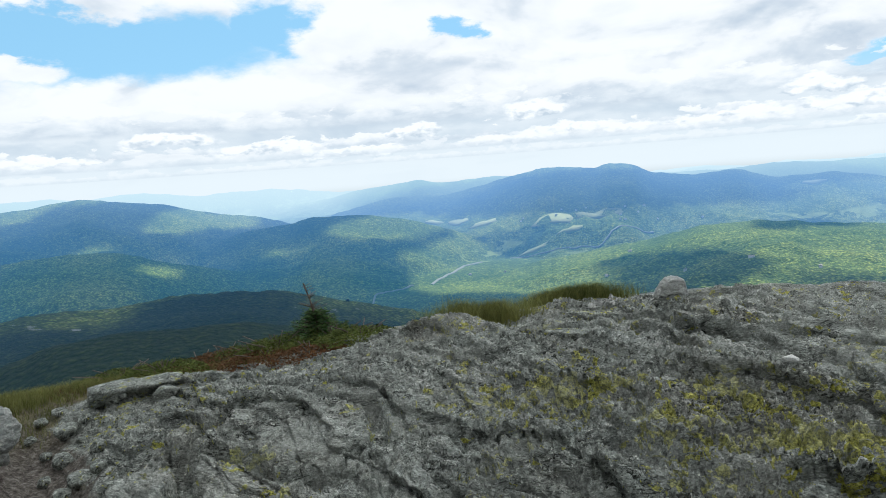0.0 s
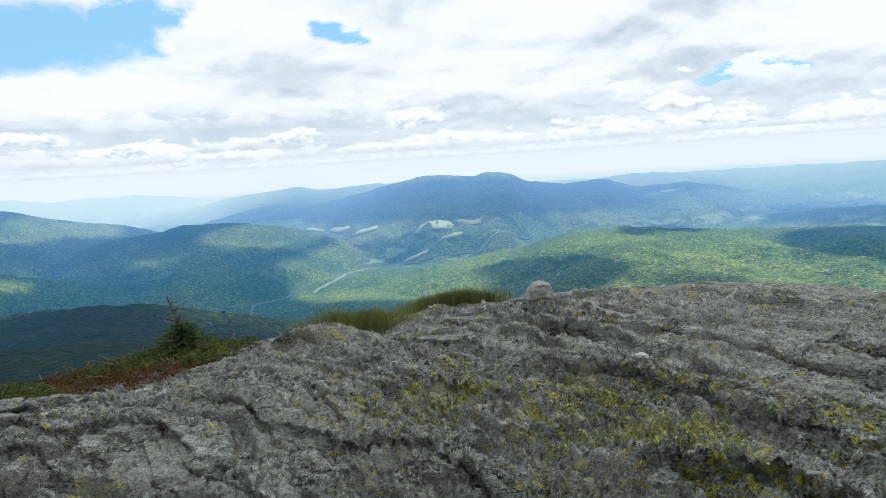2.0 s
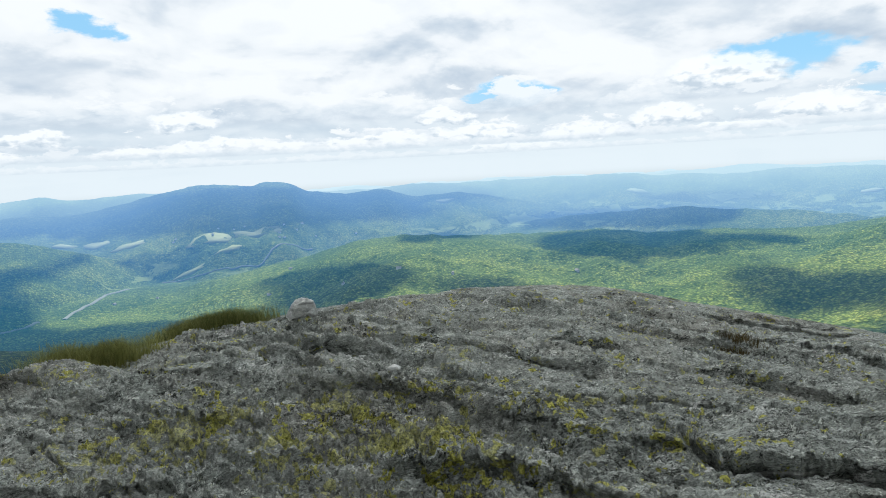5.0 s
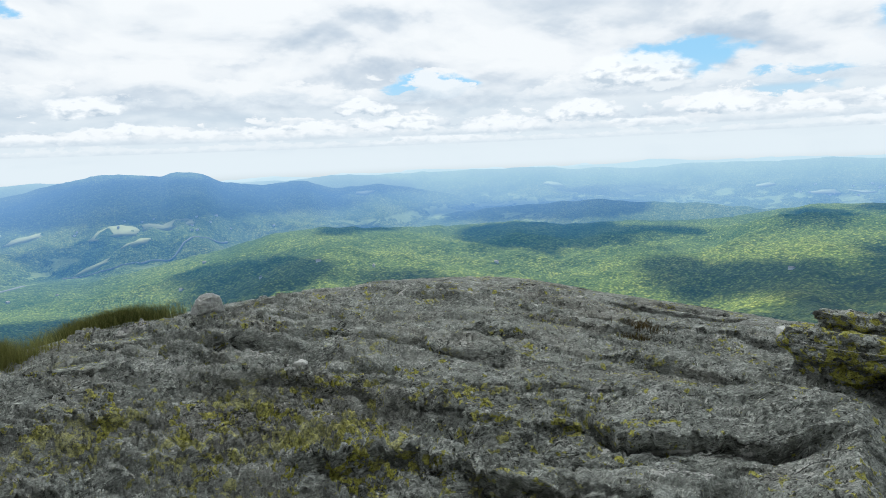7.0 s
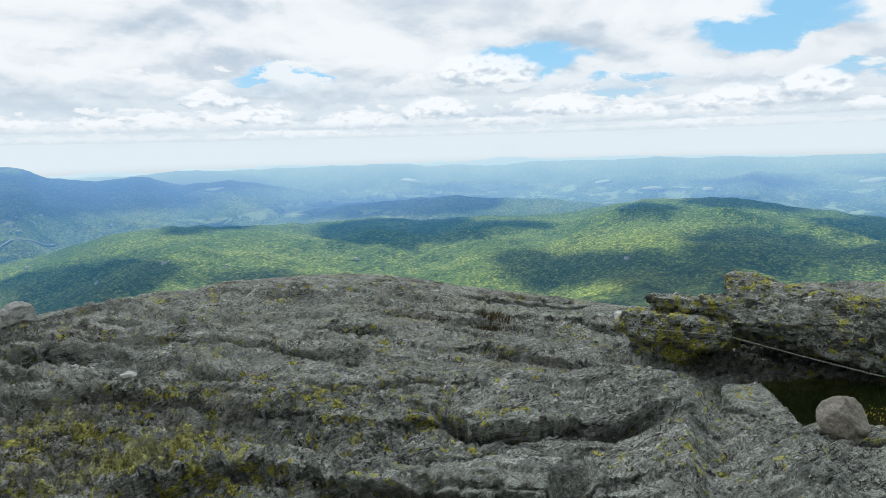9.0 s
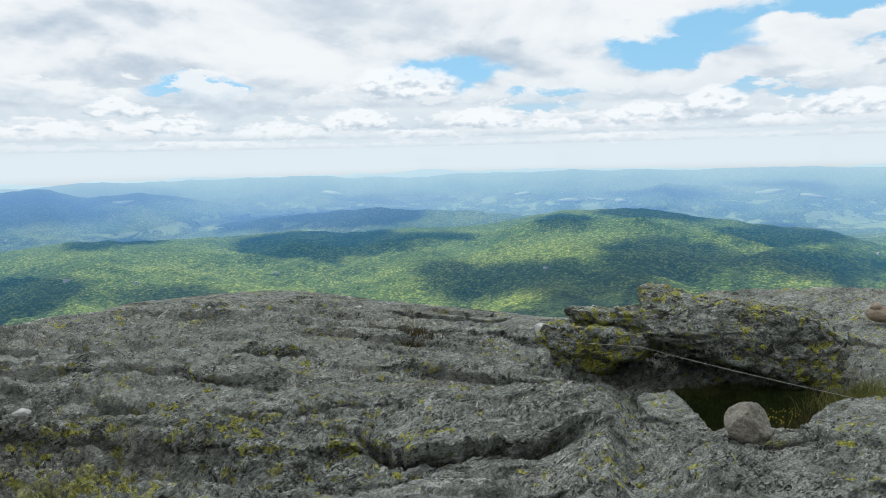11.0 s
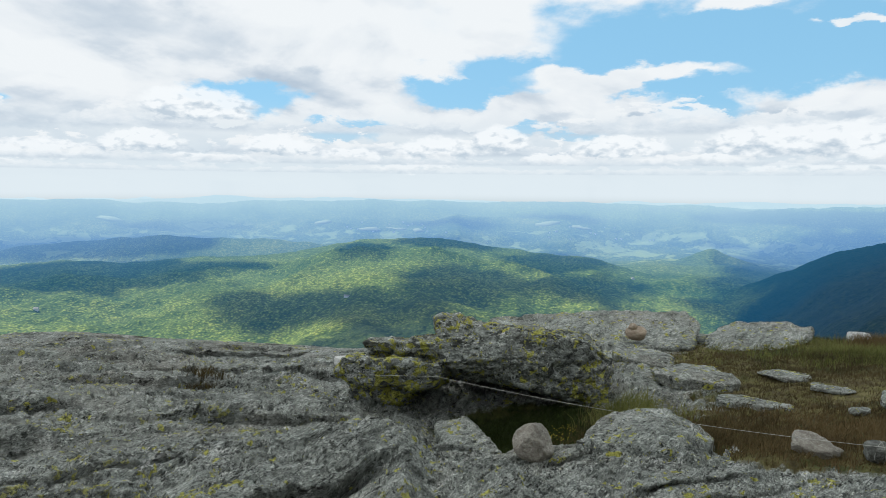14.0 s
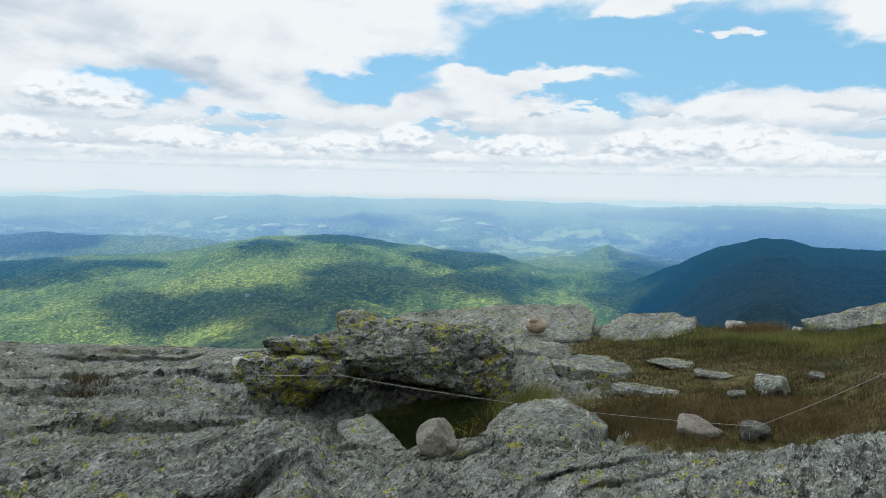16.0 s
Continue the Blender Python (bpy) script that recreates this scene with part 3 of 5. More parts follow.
def bedrock(x, y):
    """Foliated bedrock: long waves, a few ledges with a steep face, fine layering, broken knobs where it is rough."""
    a = radians(48)
    u, v = x * math.cos(a) - y * math.sin(a), x * math.sin(a) + y * math.cos(a)
    bend = 0.45 * fbm(x * 0.55, y * 0.55, 3, 5)
    z = 0.07 * fbm(x * 0.6, y * 0.6, 3, 1) + 0.045 * fbm(u * 0.9, v * 1.8, 4, 2)
    push = 0.0
    for period, height, seed, lo in ((0.85, 0.11, 11, -0.1), (0.34, 0.062, 12, -0.15), (0.13, 0.026, 13, -0.25)):
        q = (v + bend + 0.75 * period * fbm(u * 0.55 / period ** 0.6, v * 1.2 / period ** 0.5, 4, seed)) / period
        f = q - np.floor(q)
        strong = smooth(fbm(u * 0.7 + np.floor(q) * 3.7, v * 0.8, 3, seed + 20), lo, lo + 0.4)
        z = z + strong * height * ((1 - f) * smooth(f, 0, 0.07) - 0.5 * np.exp(-(((f - 0.97) / 0.03) ** 2)))
        push = push + 0.8 * strong * height * smooth(f, 0, 0.07) * np.maximum(1 - 2.2 * f, 0)
    wu, wv = u + 0.08 * vnoise(x * 6, y * 6, 41), v + 0.05 * vnoise(x * 6, y * 6, 42)
    wild = np.clip(1.2 * blob(x, y, 28, 3.0, 1.9, 0.55) + 0.6 * blob(x, y, 12, 5.4, 1.2, 1.0) + 0.5 * smooth(fbm(x * 0.8, y * 0.8, 3, 45), 0.1, 0.5), 0, 1)
    rough = 0.14 + 0.9 * wild
    f1, f2, who = worley(wu / 0.42, wv / 0.20, 43)
    z = z + rough * (0.05 * who - 0.035 * np.exp(-(((f2 - f1) / 0.08) ** 2)))
    f1, f2, who = worley(wu / 0.13, wv / 0.075, 47)
    z = z + rough * (0.042 * who - 0.030 * np.exp(-(((f2 - f1) / 0.13) ** 2)))
    # broken plates, and thin layers standing on edge
    z = z + plates(wu * 0.8, wv * 1.9, 8.0, 0.026, 61) + plates(wu * 2.4, wv * 5.5, 6.0, 0.016, 62) + rough * plates(wu * 6.0, wv * 10.0, 4.0, 0.012, 63)
    z = z + 0.010 * ridged(u * 1.2, v * 5.5 + bend * 3, 3, 31) + 0.006 * ridged(u * 3.5, v * 17 + bend * 8, 2, 35) + 0.006 * fbm(x * 9, y * 9, 3, 33)
    pit = smooth(fbm(u * 7, v * 12, 2, 37), 0.40, 0.52)
    return z - 0.035 * pit, push


def plates(u, v, count, height, seed):
    """Layers of rock broken back one behind another: each step is steep and cut in at its foot."""
    h = fbm(u, v, 5, seed) * count
    f = h - np.floor(h)
    return height * (np.floor(h) + smooth(f, 0, 0.10) - 0.65 * h - 0.55 * np.exp(-(((f - 0.96) / 0.05) ** 2)))


# ledges whose lip hangs over a dark crack: bearings and distances, depth of the crack, lip's rise and reach
LEDGES = ((((50, 8.35), (53.3, 8.15), (60, 7.85), (63, 7.7), (66.7, 7.6), (70, 7.6)), 0.22, 0.07, 0.26, 0.40),
          (((52.0, 3.50), (54.0, 3.42), (56, 3.38), (58, 3.36), (62.5, 3.40), (67.5, 3.50), (75, 3.72)), 0.24, 0.05, 0.22, 0.24),
          (((57, 5.6), (62, 5.4), (67, 5.3), (72, 5.4)), 0.12, 0.05, 0.10, 0.16),
          (((18.5, 4.75), (20.5, 4.45), (22, 4.5), (25.5, 4.35)), 0.14, 0.07, 0.12, 0.16),
          (((24.5, 6.3), (27, 6.15), (31, 6.3)), 0.10, 0.04, 0.12, 0.16),
          (((28.5, 3.92), (31, 3.85), (37, 4.15)), 0.15, 0.07, 0.12, 0.18),
          (((35, 5.9), (40, 5.7), (46, 5.9)), 0.10, 0.04, 0.12, 0.16),
          (((5, 4.3), (9, 4.2), (12.5, 4.35)), 0.10, 0.07, 0.10, 0.13),
          (((38, 4.6), (44, 4.4), (49, 4.5)), 0.09, 0.05, 0.10, 0.13),
          (((41, 3.75), (45, 3.66), (52, 3.85)), 0.10, 0.04, 0.10, 0.13),
          (((52, 9.6), (60, 9.4), (66, 9.6)), 0.14, 0.06, 0.2, 0.3))
# crests that hide the ground behind them: the place they are told from, bearing, distance and tilt, slope in front and behind
CRESTS = (((0.54, -0.06, 0.057), ((66, 3.35, -27.5), (70, 3.4, -25.0), (73, 3.4, -24.3), (79, 3.3, -24.4), (82, 3.25, -25.4), (85.5, 3.3, -27.4), (87.5, 3.3, -27.2), (90, 3.4, -26.6), (95, 3.4, -26.4),
                                  (102, 3.5, -24.3), (109, 3.6, -22.4), (113, 3.6, -20.6), (119, 3.7, -17.9), (125, 3.8, -16.5), (132, 3.9, -16.5)), 0.10, 0.75),
          ((0.40, -0.08, 0.012), ((49, 3.4, -23.0), (53.8, 3.55, -20.7), (58, 3.6, -20.2), (65, 3.7, -19.9), (71.4, 3.6, -19.8), (74, 3.6, -22.5), (76, 3.6, -25)), 0.10, 0.55))


def ledges(x, y):
    """Rise of the ground by the ledges, and how far their lips lean back towards the summit."""
    r, az = np.hypot(x, y), np.degrees(np.arctan2(x, y))
    z, lean = 0.0, 0.0
    for i, (line, deep, rise, over, scoop) in enumerate(LEDGES):
        ks = np.array(line)
        taper = 0.3 * (ks[-1, 0] - ks[0, 0])
        along = smooth(az, ks[0, 0], ks[0, 0] + taper) * smooth(az, ks[-1, 0], ks[-1, 0] - taper)
        s = r - np.interp(az, ks[:, 0], ks[:, 1]) - 0.07 * fbm(az * 0.5, az * 0 + i, 4, 140)
        z = z + along * (rise * smooth(s, 0.0, 0.05) * np.exp(-np.maximum(s, 0) / 0.5) - deep * smooth(s, -scoop, -0.02) * smooth(s, 0.05, 0.0))
        lean = lean + along * over * smooth(s, 0.0, 0.05) * np.exp(-((np.maximum(s, 0) / 0.28) ** 2))
    return z, lean


def crests(x, y, z):
    """Lifts the ground to the crest lines."""
    for (ex, ey, ez), line, front, rear in CRESTS:
        r, az = np.hypot(x - ex, y - ey), np.degrees(np.arctan2(x - ex, y - ey))
        ks = np.array(line)
        at = np.interp(az, ks[:, 0], ks[:, 1])
        top = ez + at * np.tan(np.radians(np.interp(az, ks[:, 0], ks[:, 2])))
        off = r - at + 0.06 * fbm(x * 2, y * 2, 3, 150)
        body = top - np.where(off < 0, -off * front, off * rear) - 0.5 * smooth(az, ks[0, 0] + 2, ks[0, 0] - 3) - 0.5 * smooth(az, ks[-1, 0] - 2, ks[-1, 0] + 3)
        z = 0.5 * (z + body + np.sqrt((z - body) ** 2 + 0.03 ** 2))
    return z


def ground_push(x, y):
    """Sideways lean of the rock, which makes its ledges overhang."""
    r = np.maximum(np.hypot(x, y), 0.1)
    fade = (1 - np.clip(soil_mask(x, y), 0, 1)) * smooth(r, 14, 10)
    slant = relief(x, y)[1] * fade
    _, lean = ledges(x, y)
    a = radians(48)
    return -slant * math.sin(a) - lean * x / r, -slant * math.cos(a) - lean * y / r


def soft_ramp(v, s):
    return 0.5 * (v + np.sqrt(v * v + s * s))


def dome(r, az, reach, rim):
    """The summit's bare form: straight runs between rings, with rounded knees, then over the brow."""
    hs = [profile(az, *line) for _, line in RINGS] + [rim + 0.05]
    rs = [np.full(np.shape(r), q) for q, _ in RINGS] + [np.maximum(reach, 6.2)]
    z, last = hs[0], 0.0
    for k in range(len(hs) - 1):
        slope = (hs[k + 1] - hs[k]) / (rs[k + 1] - rs[k])
        z = z + (slope - last) * soft_ramp(r - rs[k], 0.5)
        last = slope
    return z + (-0.55 - last) * soft_ramp(r - rs[-1], 0.25)


def ground_height(x, y):
    r = np.hypot(x, y)
    az = np.degrees(np.arctan2(x, y))
    reach = profile(az, *REACH)
    rim = reach * np.tan(np.radians(profile(az, *BROW)))
    near = profile(az, *NEAR)
    t = r / reach
    behind = np.where(t < 1, near + (rim - near) * t, rim - 0.45 * (r - reach) * smooth(t, 1, 1.5) - 0.12 * (r - reach)) - 0.35 * smooth(r, 1.6, 0.4)
    ahead = smooth(az, -52, -42) * smooth(az, 122, 112) * smooth(r, 40, 20)
    z = behind + (dome(r, az, reach, rim) - behind) * ahead
    calm = (1 - 0.75 * np.clip(soil_mask(x, y), 0, 1)) * (1 - 0.55 * np.clip(blob(x, y, 92, 3.8, 2.2, 0.7) + blob(x, y, 62, 3.2, 1.0, 0.6) + 0.8 * blob(x, y, -12, 3.2, 1.0, 0.6), 0, 1))
    edge = 1 - 0.72 * np.exp(-(((t - 1) / 0.16) ** 2))
    # the nose of rock beside the track, its cracks, and the hollow behind it
    z = z - 0.30 * blob(x, y, -35.5, 4.4, 0.36, 1.6) + 0.10 * blob(x, y, -27, 3.0, 0.4, 0.6)
    z = z - 0.16 * blob(x, y, -19, 5.2, 1.5, 0.5)
    z = z - 0.22 * trench(x, y, ((-20.5, 3.9), (-23, 3.55), (-25, 3.5), (-24.3, 3.15), (-25.4, 2.75)), 0.07)
    z = z - 0.12 * trench(x, y, ((-22.8, 3.3), (-19.4, 3.0), (-16.7, 2.8), (-12, 2.75)), 0.045) - 0.10 * trench(x, y, ((-14, 3.7), (-9, 3.3), (-7.5, 2.9)), 0.04)
    z = z + 0.03 * blob(x, y, 12, 5.2, 0.8, 0.4)
    z = crests(x, y, z)
    z = z - 0.30 * trench(x, y, ((75.5, 5.2), (74.5, 4.6), (78, 4.35)), 0.06) - 0.14 * trench(x, y, ((66.6, 2.95), (66, 2.7), (66.3, 2.3)), 0.05)
    # hollow below the boulder
    z = z - 0.24 * blob(x, y, 81, 5.3, 0.8, 0.45) - 0.16 * blob(x, y, 80, 5.9, 0.8, 0.5)
    return z + relief(x, y)[0] * calm * edge * smooth(r, 60, 25) + ledges(x, y)[0] + EYE


def sheet(name, azimuths, radii, height, mat, attributes=(), push=None):
    """A ground sheet on rings round the summit; closed all round."""
    A, Rr = np.meshgrid(np.radians(azimuths), radii)
    x, y = np.sin(A) * Rr, np.cos(A) * Rr
    z = height(x, y)
    dx, dy = push(x, y) if push else (0.0, 0.0)
    nr, na = A.shape
    me = bpy.data.meshes.new(name)
    idx = np.arange(nr * na).reshape(nr, na)
    nxt = np.roll(idx, -1, axis=1)
    quads = np.stack([idx[:-1], nxt[:-1], nxt[1:], idx[1:]], -1).reshape(-1, 4)
    me.vertices.add(nr * na)
    me.vertices.foreach_set("co", np.stack([x + dx, y + dy, z], -1).astype(np.float32).ravel())
    me.loops.add(quads.size)
    me.loops.foreach_set("vertex_index", quads.ravel().astype(np.int32))
    me.polygons.add(len(quads))
    me.polygons.foreach_set("loop_start", np.arange(0, quads.size, 4, dtype=np.int32))
    me.polygons.foreach_set("use_smooth", np.ones(len(quads), bool))
    for key, fn in attributes:
        me.attributes.new(key, "FLOAT", "POINT").data.foreach_set("value", fn(x, y).astype(np.float32).ravel())
    me.update(calc_edges=True)
    me.materials.append(mat)
    return new(name, me)


def bearings(fine):
    """Close steps in front, wide ones behind."""
    return np.concatenate([np.arange(-44, 126, fine), np.arange(126, 316, 2.0)])


tilts = np.concatenate([np.arange(62, 34, -1.0), np.arange(34, 8.4, -0.10)])
summit_rings = np.concatenate([(0.003, 0.15, 0.3, 0.45, 0.57), 1.35 / np.tan(np.radians(tilts)), np.geomspace(9.4, 14, 60), np.geomspace(14.2, 420, 60)])
# two of the masks make the bedrock darker and paler in set patches
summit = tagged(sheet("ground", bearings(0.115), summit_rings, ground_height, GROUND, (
    ("soil", soil_mask), ("dark_area", lambda x, y: np.clip(0.6 * blob(x, y, 62, 5.0, 2.0, 2.0) + 0.7 * blob(x, y, 30, 3.0, 1.0, 0.5), 0, 1)), ("pale_area", lambda x, y: np.clip(blob(x, y, -13, 3.2, 1.2, 1.0) + 0.95 * blob(x, y, 20, 4.3, 1.6, 0.7) + 0.6 * blob(x, y, 8, 2.5, 1.4, 0.5) + 0.7 * blob(x, y, 60, 2.7, 1.0, 0.35) + 0.8 * blob(x, y, 38, 6.0, 2.6, 2.0) + 0.55 * blob(x, y, 25, 3.9, 2.0, 1.0), 0, 1)), ("moss_and_shade", lambda x, y: 1.4 * blob(x, y, 82, 5.6, 0.9, 0.6) + 0.8 * blob(x, y, 111, 9.0, 1.4, 0.7)), ("wood", lambda x, y: smooth(np.hypot(x, y), 20, 30)),
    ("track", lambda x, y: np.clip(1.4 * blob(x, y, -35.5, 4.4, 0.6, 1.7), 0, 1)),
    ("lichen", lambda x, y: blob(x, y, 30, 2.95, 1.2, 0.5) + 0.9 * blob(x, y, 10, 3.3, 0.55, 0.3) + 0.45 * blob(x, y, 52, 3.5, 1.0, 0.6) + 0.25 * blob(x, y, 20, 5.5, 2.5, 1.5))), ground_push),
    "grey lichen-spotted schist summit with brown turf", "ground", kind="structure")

# far ridges: crest bearing and tilt, distance, slope in front, slope behind
RIDGES = (
    (560, 0.10, 0.5, ((-60, -14), (-40, -13), (-36.5, -12.0), (-32.8, -11.1), (-28.8, -11.0), (-22.4, -11.4), (-17.8, -11.8), (-12, -13.2), (-5, -16), (5, -20))),
    (1050, 0.10, 0.6, ((-60, -9.2), (-36.1, -8.8), (-33.9, -8.6), (-28.6, -9.0), (-24.3, -8.7), (-19.8, -8.9), (-15.1, -9.4), (-10.3, -10.7), (-5.2, -11.9), (0, -13.2), (5, -16), (10, -20))),
    (3400, 0.26, 0.25, ((-60, 0), (-35, -0.8), (-32.9, -0.6), (-30.2, -0.2), (-27, -0.7), (-23.8, -1.1), (-21.7, -1.8), (-16.3, -2.9), (-14.5, -3.4), (-10, -4.8), (-5, -7), (0, -9))),
    (2900, 0.24, 0.30, ((-28, -6.0), (-22, -4.9), (-17.4, -4.0), (-14.5, -3.7), (-11.6, -3.3), (-7.6, -3.4), (-3.6, -4.1), (0.4, -5.3), (4.4, -6.9), (7.4, -8.4), (10.3, -10.2), (13, -12))),
    (2300, 0.22, 0.30, ((-60, -4), (-35.5, -4.6), (-31.9, -4.4), (-28, -4.6), (-25, -5.6), (-22.7, -6.3), (-18.2, -7.4), (-15, -7.4), (-12, -8.0), (-8.1, -9.4), (-3.1, -10.9), (2, -13))),
    (2400, 0.035, 0.22, ((0, -11), (3.3, -9.3), (10.4, -8.3), (17.7, -7.1), (22, -6.1), (25.7, -5.8), (31, -6.1), (39, -6.2), (43.5, -5.95), (48, -6.4), (53, -6.15),
                          (60, -6.1), (64, -5.4), (67, -4.85), (74, -4.6), (78.7, -5.3), (83.5, -5.8), (88.5, -6.2), (91, -7.0), (94.4, -7.8), (100, -10.5))),
    (2000, 0.06, 0.25, ((94, -12), (99, -8.4), (103.7, -6.3), (106.7, -4.7), (110, -3.8), (112, -3.8), (113.6, -4.3), (118, -4.2), (140, -4))),
    (3700, 0.30, 0.25, ((-14, -4.5), (-9.5, -3.0), (-5, -2.1), (0, -2.2), (4.6, -1.3), (7.8, -0.6), (10.1, -0.35), (13.2, -0.75), (14.3, -0.4), (16.4, -0.55), (17.8, -1.4), (21.3, -1.8), (24.8, -1.6), (27.3, -2.4),
                         (31.4, -2.2), (37.3, -3.2), (41.7, -4.2), (52, -5.4))),
    (4350, 0.30, 0.25, ((-13, -2.2), (-9, -1.4), (-6.2, -0.9), (-2.4, -0.55), (-0.9, -1.0), (4.6, -0.9), (9, -1.4))),
    (3300, 0.24, 0.25, ((36, -6.0), (41, -4.75), (45.4, -4.5), (50.3, -4.25), (55, -4.6), (60, -4.75), (65, -5.3), (72, -6.5))),
    (4000, 0.26, 0.25, ((38, -4.2), (43, -3.0), (47, -2.65), (51, -2.8), (57, -3.5), (64, -4.0), (70, -3.8), (74, -3.1), (75.8, -2.45), (79, -2.75), (82, -2.8), (86, -2.4), (89, -2.8), (93, -3.4))),
    (4100, 0.30, 0.25, ((88, -3.2), (93, -2.3), (98.8, -2.0), (103.4, -1.5), (108.6, -1.2), (113.7, -1.25), (118, -1.2), (140, -1))),
    (3100, 0.25, 0.25, ((90, -9), (94, -6.4), (96.2, -5.6), (97.7, -4.9), (99.4, -5.6), (102, -6.4), (108, -7.5))),
    (2600, 0.03, 0.06, ((82, -10), (88, -7.2), (93, -6.6), (99, -6.5), (104, -6.9), (112, -9))),
    (4700, 0.50, 0.2, ((-60, 0), (-35, -0.1), (-31.7, 0.1), (-29, -0.3), (-25, -0.1), (-22, -0.6), (-15, -0.6), (-9.4, -1.3), (-2.3, -1.0), (0.7, -1.5), (20, -1.5), (24.5, -1.25), (30, -1.2),
                        (48, -1.45), (57, -0.95), (60, -1.1), (64, -0.95), (69, -1.25), (85, -1.5), (94, -1.2), (106, -1.0), (118, -0.8), (140, -0.8))),
)
FLOOR = -392.0


def valley_floor(r):
    """Level near by, and rising to the horizon beyond."""
    t = np.clip((r - 2700) / 2150, 0, 1)
    return np.where(r < 2700, FLOOR, r * np.tan(np.radians(-8.26 + 6.85 * t ** 0.8)))


def ridge_height(x, y):
    r = np.hypot(x, y)
    az = np.degrees(np.arctan2(x, y))
    best = valley_floor(r) + 12 * fbm(x / 300, y / 300, 4, 91) + 22 * fbm(x / 800, y / 800, 2, 94) + 26 * smooth(r, 3000, 4000) * np.maximum(ridged(x / 420, y / 420, 3, 93), 0)
    hill = fbm(x / 420, y / 420, 5, 95)
    spur = ridged(x / 330, y / 330, 4, 97)
    for i, (crest, front, rear, line) in enumerate(RIDGES):
        at = crest * (1 + 0.05 * vnoise(az / 14, az * 0 + i, 51))
        uneven = 0.30 * fbm(az * 0.22, az * 0 + i, 4, 80) if crest > 4200 else 0.10 * fbm(az * 0.8, az * 0 + i, 4, 80)
        top = at * np.tan(np.radians(profile(az, *line, soft=0.35) + uneven))
        off = r - at
        near = smooth(np.abs(off) / crest, 0.0, 0.22)
        body = top - np.where(off < 0, -off * front, off * rear)
        body = body + near * np.where(off < 0, 1, 0.3) * (34 * hill + 34 * spur) * min(1.0, crest / 2400)
        body = body + 2.2 * crest / 2400 * fbm(az * 1.1, r / 200, 4, 60 + i)
        best = np.maximum(best, body)
    return best + EYE


def farmed(x, y):
    z = ridge_height(x, y)
    r = np.hypot(x, y)
    return smooth(z - EYE - valley_floor(r), 60, 25) * smooth(r, 2300, 2700)


far_rings = np.concatenate([np.linspace(400, 1000, 60), np.linspace(1006, 2800, 190), np.linspace(2810, 4960, 190)])
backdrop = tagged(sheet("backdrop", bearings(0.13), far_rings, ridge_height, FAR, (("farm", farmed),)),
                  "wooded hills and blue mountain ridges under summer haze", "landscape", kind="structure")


def meets(az, el):
    """Where the line of sight at that bearing and tilt first meets the far country."""
    r = np.linspace(450, 4900, 700)
    x, y = np.sin(radians(az)) * r, np.cos(radians(az)) * r
    hit = np.nonzero(ridge_height(x, y) - EYE > r * math.tan(radians(el)))[0]
    return float(r[hit[0]]) if len(hit) else 4900.0


# ---- clouds: unseen, added above the view to shade the summit and parts of the hills ----
def cloud(az, el, half_wide, half_tall, seed=0):
    rnd = random.Random(seed)
    if el is None or el > 0:
        r, wide, deep = el or 3.0, half_wide, half_tall
        ground = 0.0 if el is None else -200.0
    else:
        r0, r, r1 = (meets(az, el + d) for d in (-half_tall, 0, half_tall))
        wide, deep = r * math.tan(radians(half_wide)), min(max((r1 - r0) / 2, 60), 420)
        r = (r0 + r1) / 2
        ground = float(ridge_height(np.array([math.sin(radians(az)) * r]), np.array([math.cos(radians(az)) * r]))[0])
    c = Vector((math.sin(radians(az)) * r, math.cos(radians(az)) * r, ground))
    c += TO_SUN * ((1500.0 - c.z) / TO_SUN.z)
    bm = bmesh.new()
    count = 12 if wide < 300 else 26
    for k in range(count):
        a, q = rnd.uniform(0, 2 * math.pi), rnd.random() ** 0.5
        size = rnd.uniform(0.28, 0.5) * (1.15 - 0.6 * q) * (12 / count) ** 0.4
        m = (Matrix.Translation((wide * q * 0.85 * math.cos(a), deep * q * 0.85 * math.sin(a), 60 * rnd.random()))
             @ Matrix.Diagonal((wide * size, deep * size, 70 * (1 + rnd.random()), 1)))
        bmesh.ops.create_icosphere(bm, subdivisions=2, radius=1.0, matrix=m)
    bmesh.ops.create_icosphere(bm, subdivisions=4, radius=1.0, matrix=Matrix.Diagonal((wide * 0.78, deep * 0.78, 90, 1)))
    for v in bm.verts:
        p = v.co / 95.0
        v.co += Vector((34 * noise.fractal(p, 1.0, 2.0, 3), min(deep * 0.35, 34) * noise.fractal(p + Vector((9, 3, 1)), 1.0, 2.0, 3), 0))
        v.co.z = max(v.co.z, -18)
    me = bpy.data.meshes.new("cloud")
    bm.to_mesh(me)
    bm.free()
    for p in me.polygons:
        p.use_smooth = True
    me.materials.append(CLOUD)
    ob = new("cloud", me)
    ob.matrix_world = Matrix.Translation(c) @ pose(0, 0, 0, 0, 0, -az)
    tagged(ob, "white cumulus cloud with a flat base, added out of view to shade the ground", "cloud", "clouds over the valley", "structure")


for k, spec in enumerate(((20, None, 170, 140), (118, 1300, 560, 360))):
    cloud(*spec, seed=100 + k)

